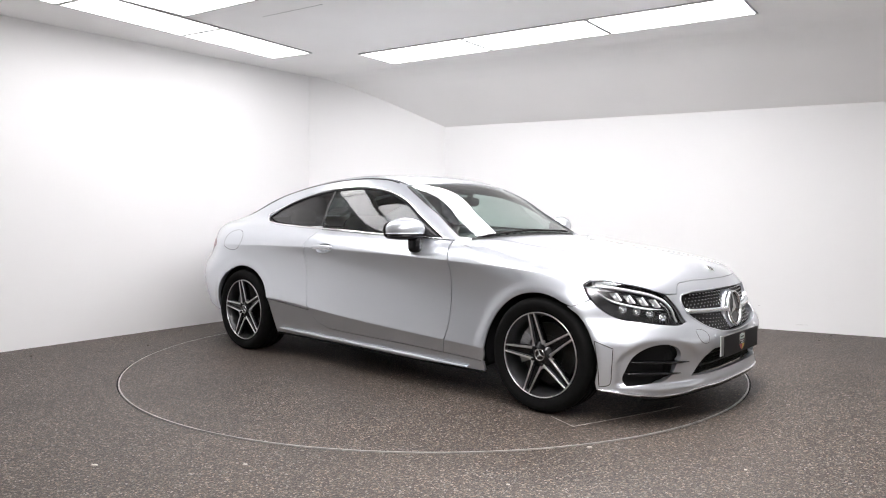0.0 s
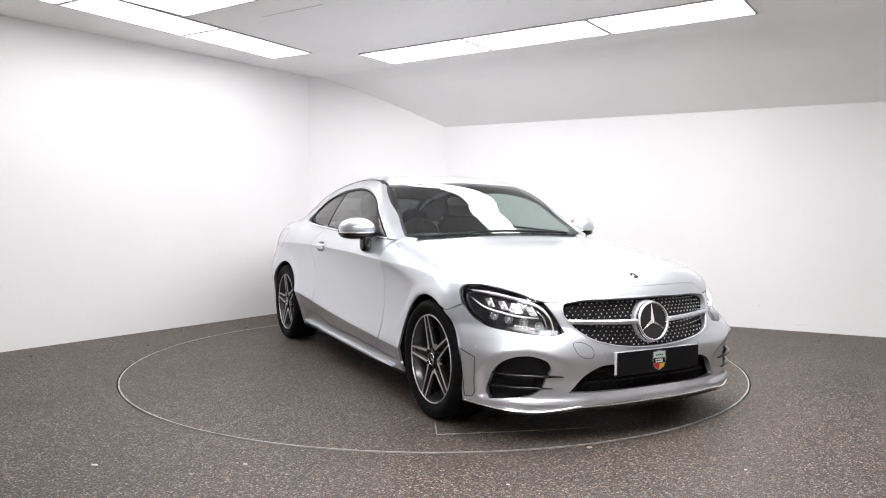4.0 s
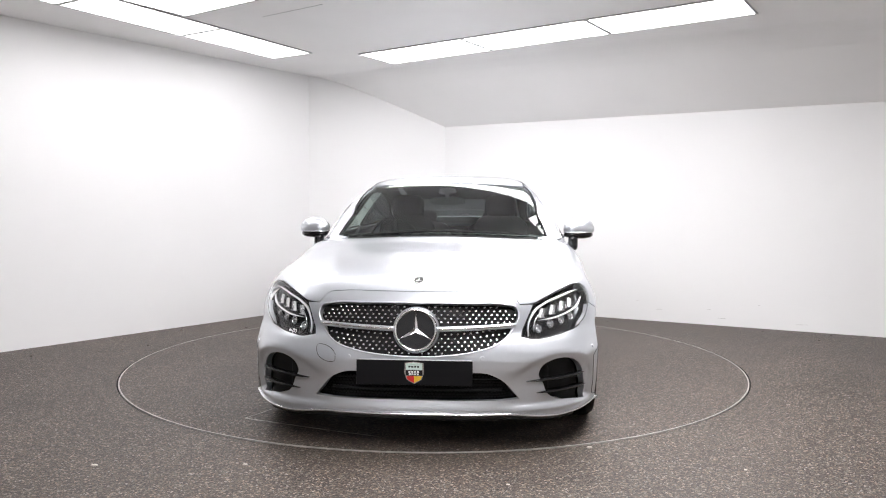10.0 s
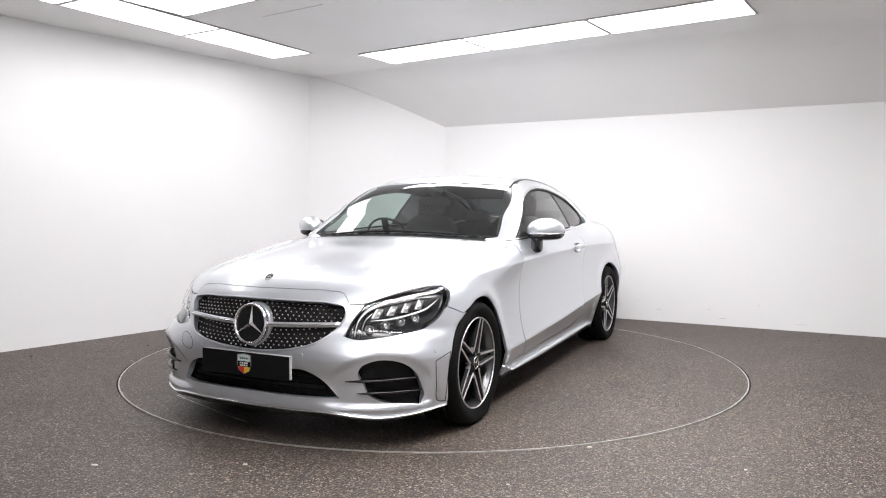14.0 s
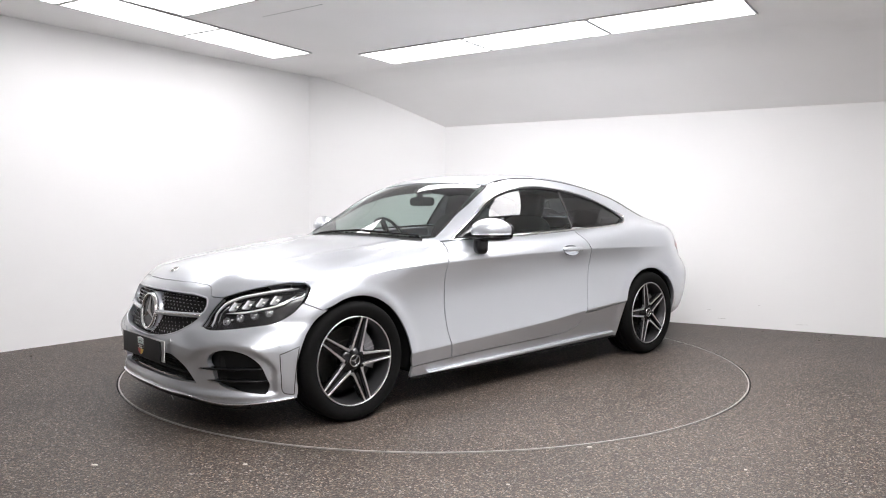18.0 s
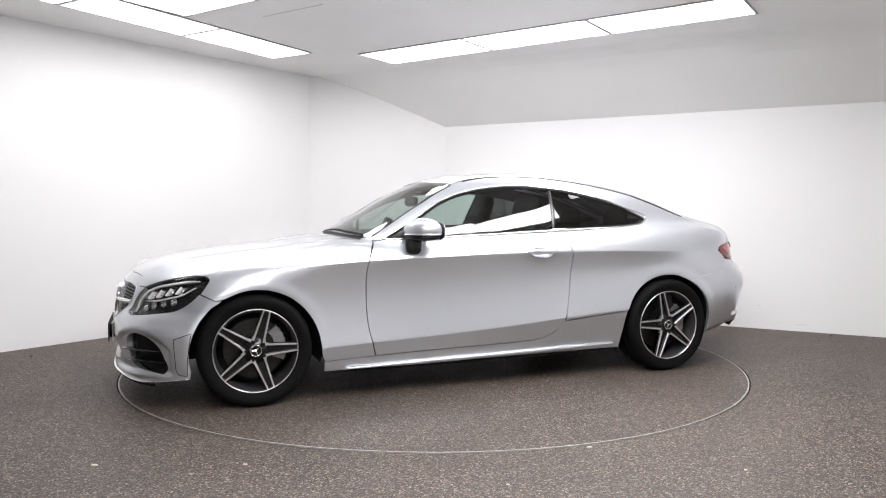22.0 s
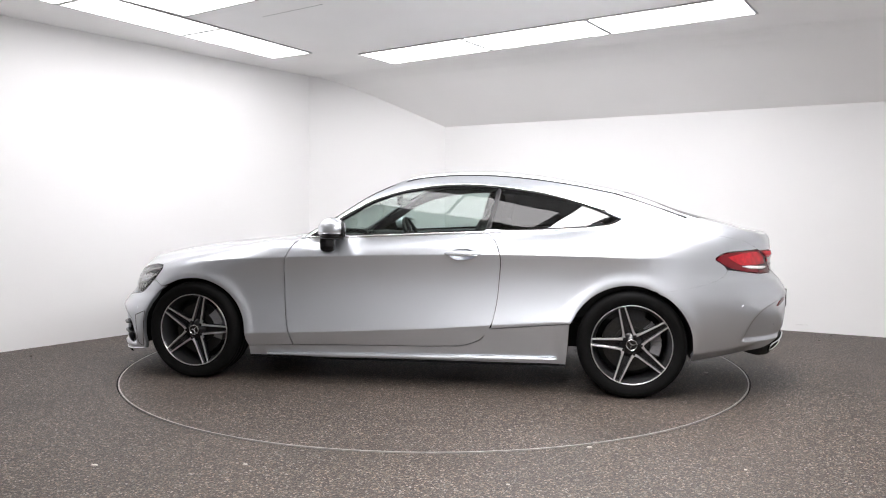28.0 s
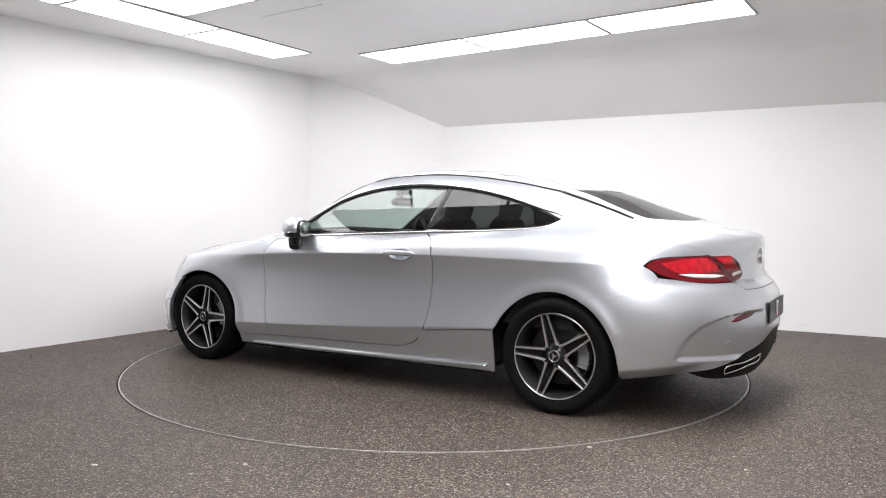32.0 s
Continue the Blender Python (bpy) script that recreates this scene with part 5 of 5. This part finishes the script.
    out["hub"] = (bm, M_BLACK)
    bm = bmesh.new()
    bmesh.ops.create_cone(bm, cap_ends=True, radius1=0.0105, radius2=0.009, depth=0.016, segments=6, matrix=pose(0.056, 0, -0.010))
    out["wheel_bolt"] = (bm, M_GREY)
    bm = bmesh.new()
    lathe(bm, [(0.10, -0.095), (0.172, -0.095), (0.172, -0.125), (0.10, -0.125)], I, 64)
    out["brake_disc"] = (bm, M_DISC)
    bm = bmesh.new()
    lathe(bm, [(0.0, -0.08), (0.10, -0.085), (0.10, -0.13), (0.0, -0.13)], I, 40, False)
    out["disc_bell"] = (bm, M_DISC)
    bm = bmesh.new()
    lathe(bm, [(0.0, -0.17), (0.245, -0.17), (0.245, -0.18), (0.0, -0.18)], I, 48, False)
    out["backing_plate"] = (bm, M_GREY)
    res = {}
    for n, (bm, mt) in out.items():
        bmesh.ops.recalc_face_normals(bm, faces=bm.faces)
        me = bpy.data.meshes.new(n)
        smooth = n in ("tyre", "rim_flange", "barrel", "hub")
        for fc in bm.faces:
            fc.smooth = smooth
        bm.to_mesh(me)
        bm.free()
        me.materials.append(mt)
        res[n] = me
    return res


WM = wheel_meshes()
SPIN = {(1, 1): 20.4, (-1, 1): -21.0, (1, -1): 14.5, (-1, -1): 10.0}
for ex in (1, -1):
    for s in (1, -1):
        w = new("wheel")
        w.parent = car
        w.matrix_local = Matrix.Translation((1.42 * ex, s * 0.872, 0.3235)) @ pose(0, 0, 0, -90 * s, 0, 0)
        for n, me in WM.items():
            arms = 5 if n.startswith(("spoke", "wheel_bolt")) else 1
            first = 90 if n.startswith("spoke") else (126 if arms == 5 else 0)
            for k in range(arms):
                ob = new(n.replace("_lower", ""), me)
                ob.parent = w
                ob.rotation_euler = (0, 0, radians(SPIN[(ex, s)] + first + 72 * k))
        cap = new("centre_cap")
        cap.parent = w
        round_badge(cap, pose(0, 0, -0.004, 0, 0, SPIN[(ex, s)]), 0.033, 0.004)
        bm = bmesh.new()
        for i in range(7):
            t = math.radians(150 + 10 * i + 12 * s)
            box(bm, -0.03, -0.016, -0.02, 0.03, 0.016, 0.02, 0.004, pose(0.148 * math.cos(t), 0.148 * math.sin(t), -0.09, 0, 0, math.degrees(t)))
        part("brake_caliper", bm, M_CALIPER, w, "grey brake caliper")
        # wheel housing
        vs, fs = [], []
        cx, cz = ARCHES[0] if ex == 1 else ARCHES[1]
        rim = [(cx + 0.374 * math.cos(math.radians(-12 + 204 * i / 24)), cz + 0.374 * math.sin(math.radians(-12 + 204 * i / 24))) for i in range(25)]
        skin = lifted(from_side, [(x, max(z, 0.2)) for x, z in rim])[:, 1]
        for (x, z), ys in zip(rim, skin):
            for y in (0.48, max(0.50, min(0.862, ys - 0.022))):
                vs.append((x, s * y, z))
        fs = [(2 * i, 2 * i + 1, 2 * i + 3, 2 * i + 2) for i in range(24)]
        fs.append(tuple(range(0, 50, 2)))
        mesh_ob("wheel_housing", vs, fs, M_MATT, car)

# floor pan and bulkheads, dark from below
bm = bmesh.new()
box(bm, -0.96, -0.80, 0.175, 0.96, 0.80, 0.42, 0.02)
box(bm, -2.18, -0.47, 0.25, 2.00, 0.47, 0.52, 0.02)
box(bm, 1.95, -0.62, 0.20, 2.06, 0.62, 0.40, 0.02)
box(bm, 1.80, -0.46, 0.45, 2.06, 0.46, 0.66, 0.02)
part("underbody", bm, M_GREY, car)

# cabin
for f in (False, True):
    panel("door_card", [c((0.70, 0.40)), c((0.68, 0.925)), (0.0, 0.945), c((-0.55, 0.965)), c((-0.60, 0.40))], from_side, M_LINING, car, flip=f, lift=-0.075, fold=0, grid=0.06, field=body_field)
    panel("rear_side_lining", [c((-0.60, 0.45)), c((-0.55, 0.97)), c((-1.5, 1.00)), c((-1.5, 0.45))], from_side, M_LINING, car, flip=f, lift=-0.10, fold=0, grid=0.06, field=body_field)
bm = bmesh.new()
blob(bm, (0.58, 0.0, 0.80), (0.26, 0.70, 0.145), 0.55, 0.45)
part("dashboard", bm, M_LINING, car, smooth=True)
bm = bmesh.new()
blob(bm, (0.44, -0.38, 0.925), (0.13, 0.20, 0.045), 0.7, 0.7)
part("instrument_hood", bm, M_LINING, car, smooth=True)
bm = bmesh.new()
box(bm, 0.44, -0.13, 0.88, 0.46, 0.13, 0.975, 0.006)
part("centre_screen", bm, M_BLACK, car)
bm = bmesh.new()
wm = pose(0.20, -0.38, 0.90, 0, -66, 0)
lathe(bm, [(0.172, 0), (0.180, 0.014), (0.190, 0.0), (0.180, -0.014)], wm, 40)
bar(bm, (-0.175, 0), (0.175, 0), 0.045, (-0.01, 0.01), wm)
bar(bm, (0, 0), (-0.175, 0), 0.04, (-0.01, 0.01), wm)
bar(bm, (0, -0.175), (0, 0.175), 0.05, (-0.01, 0.01), wm)
part("steering_wheel", bm, M_LEATHER, car, smooth=True)
for y in (0.38, -0.38):
    st = new("front_seat")
    st.parent = car
    bm = bmesh.new()
    blob(bm, (-0.08, y, 0.50), (0.27, 0.255, 0.10), 0.5, 0.5)
    part("cushion", bm, M_LEATHER, st, smooth=True)
    bm = bmesh.new()
    blob(bm, (0, 0, 0.28), (0.085, 0.24, 0.35), 0.5, 0.6, m=pose(-0.34, y, 0.48, 0, -17, 0))
    part("backrest", bm, M_LEATHER, st, smooth=True)
    bm = bmesh.new()
    blob(bm, (0, 0, 0.70), (0.055, 0.130, 0.105), 0.6, 0.6, m=pose(-0.33, y, 0.48, 0, -17, 0))
    part("headrest", bm, M_LEATHER, st, smooth=True)
bench = new("rear_seat")
bench.parent = car
for y in (0.33, -0.33):
    bm = bmesh.new()
    blob(bm, (0, 0, 0.26), (0.09, 0.28, 0.34), 0.5, 0.5, m=pose(-1.10, y, 0.46, 0, -22, 0))
    part("backrest", bm, M_LEATHER, bench, smooth=True)
    bm = bmesh.new()
    blob(bm, (-1.33, y, 1.06), (0.05, 0.12, 0.075), 0.6, 0.6)
    part("headrest", bm, M_LEATHER, bench, smooth=True)
    bm = bmesh.new()
    blob(bm, (-0.90, y, 0.50), (0.25, 0.30, 0.11), 0.5, 0.5)
    part("cushion", bm, M_LEATHER, bench, smooth=True)
bm = bmesh.new()
box(bm, -1.98, -0.52, 0.93, -1.28, 0.52, 0.97, 0.01)
part("parcel_shelf", bm, M_LINING, car)
bm = bmesh.new()
blob(bm, (0.20, 0.0, 1.188), (0.02, 0.125, 0.034), 0.5, 0.5)
box(bm, 0.20, -0.015, 1.20, 0.24, 0.015, 1.27, 0.004)
part("rear_view_mirror", bm, M_BLACK, car, smooth=True)
bm = bmesh.new()
blob(bm, (0.185, 0.0, 1.262), (0.055, 0.065, 0.024), 0.6, 0.6)
part("sensor_housing", bm, M_BLACK, car, smooth=True)


# ---------------------------------------------------------------- small marks of the room
def strip(name, pts, width, z, material, parent=None, label="", height=0.0015):
    bm = bmesh.new()
    for a, b in zip(pts, pts[1:]):
        bar(bm, a, b, width, (z, z + height))
    return part(name, bm, material, parent, label)


M_SEAM = mat("worn_metal_seam", (0.46, 0.44, 0.41), 0.5, 0.3, noise_scale=14, vary=0.5)
strip("hatch_edge", [(1.545, -0.785), (1.735, -0.870), (1.925, -0.320)], 0.006, 0.0005, M_SEAM, turntable, "thin pale edge of a flush hatch")
strip("hatch_edge", [(1.925, -0.320), (1.990, -0.10)], 0.006, 0.0005, M_SEAM, turntable, "thin pale edge of a flush hatch")
M_LINE = mat("ceiling_joint_grey", (0.22, 0.22, 0.22), 0.7)
for name, a, b in (("ceiling_joint", (-1.351, 0.270), (-0.834, -0.088)), ("ceiling_joint", (2.138, 0.995), (2.70, 0.735))):
    j = strip(name, [a, b], 0.0045 if a[0] < 0 else 0.003, CEIL - 0.0012, M_LINE, height=0.001)
    tagged(j, "thin dark joint between ceiling boards", "ceiling joint", kind="structure")
M_CHIP = mat("pale_stone_chip", (0.55, 0.52, 0.47), 0.6)
M_DIRT = mat("dark_debris", (0.05, 0.035, 0.03), 0.8)
chips = [(-1.493, -2.392, 0.016), (-0.837, -2.379, 0.011), (0.733, -2.148, 0.014), (0.30, -2.62, 0.008), (1.35, -2.45, 0.007), (-2.2, -1.9, 0.008)]
for x, y, r in chips:
    bm = bmesh.new()
    blob(bm, (x, y, r * 0.22), (r, r * 0.6, r * 0.3), 0.8, 0.7, 8, 6, None)
    tagged(part("stone_chip", bm, M_CHIP), "small loose pale stone chip on the floor", "stone chip", "loose chips on the floor")
bm = bmesh.new()
blob(bm, (-1.95, 0.145, 0.003), (0.014, 0.008, 0.004), 0.8, 0.7, 8, 6)
part("chip", bm, M_CHIP, turntable, "small pale chip")
rnd = random.Random(5)
for k in range(26):
    t = rnd.random()
    if k < 14:
        p = PL.lerp(PA, 0.45 + 0.53 * t) + Vector((0.7955, -0.606)) * rnd.uniform(0.05, 0.7)
    else:
        p = PB.lerp(PR, 0.15 + 0.6 * t) + Vector((-0.484, -0.875)) * rnd.uniform(0.03, 0.5)
    r = rnd.uniform(0.006, 0.012)
    bm = bmesh.new()
    blob(bm, (p.x, p.y, r * 0.25), (r, r * 0.5, r * 0.3), 0.9, 0.8, 8, 5)
    tagged(part("debris_flake", bm, M_DIRT), "tiny dark flake of debris on the floor", "debris", "debris flakes on the floor")
# scuffs low on the wall
M_SCUFF = mat("grey_scuff", (0.66, 0.65, 0.64), 0.7, noise_scale=60, vary=0.3)
wd = (PR - PB).normalized()
for s, z, l in ((2.25, 0.20, 0.05), (2.45, 0.12, 0.10), (2.95, 0.15, 0.06), (3.42, 0.22, 0.03), (3.05, 0.07, 0.12), (3.75, 0.06, 0.16)):
    p = PB + wd * s
    bm = bmesh.new()
    slab(bm, [(0, 0), (l * 0.7, 0.003), (l * 0.6, 0.006), (l * 0.1, 0.004)], 0.0, 0.0008, Matrix(((wd.x, 0, -0.484, p.x), (wd.y, 0, -0.875, p.y), (0, 1, 0, z), (0, 0, 0, 1))))
    tagged(part("wall_scuff", bm, M_SCUFF), "faint grey scuff mark on the white wall", "scuff", kind="structure")


# ---------------------------------------------------------------- what moves
def motions():
    turn = [(0.0, -41.58), (6.0, -73.72), (9.0, -89.77), (13.0, -111.49), (19.0, -143.46), (23.0, -164.90), (28.0, -191.31), (32.0, -212.32)]
    off = Matrix.Translation((0.029, 0.1085, 0))
    walk(turntable, [(t, pose(0, 0, 0, 0, 0, a)) for t, a in turn])
    walk(car, [(t, pose(0, 0, 0, 0, 0, a) @ off) for t, a in turn])


motions()
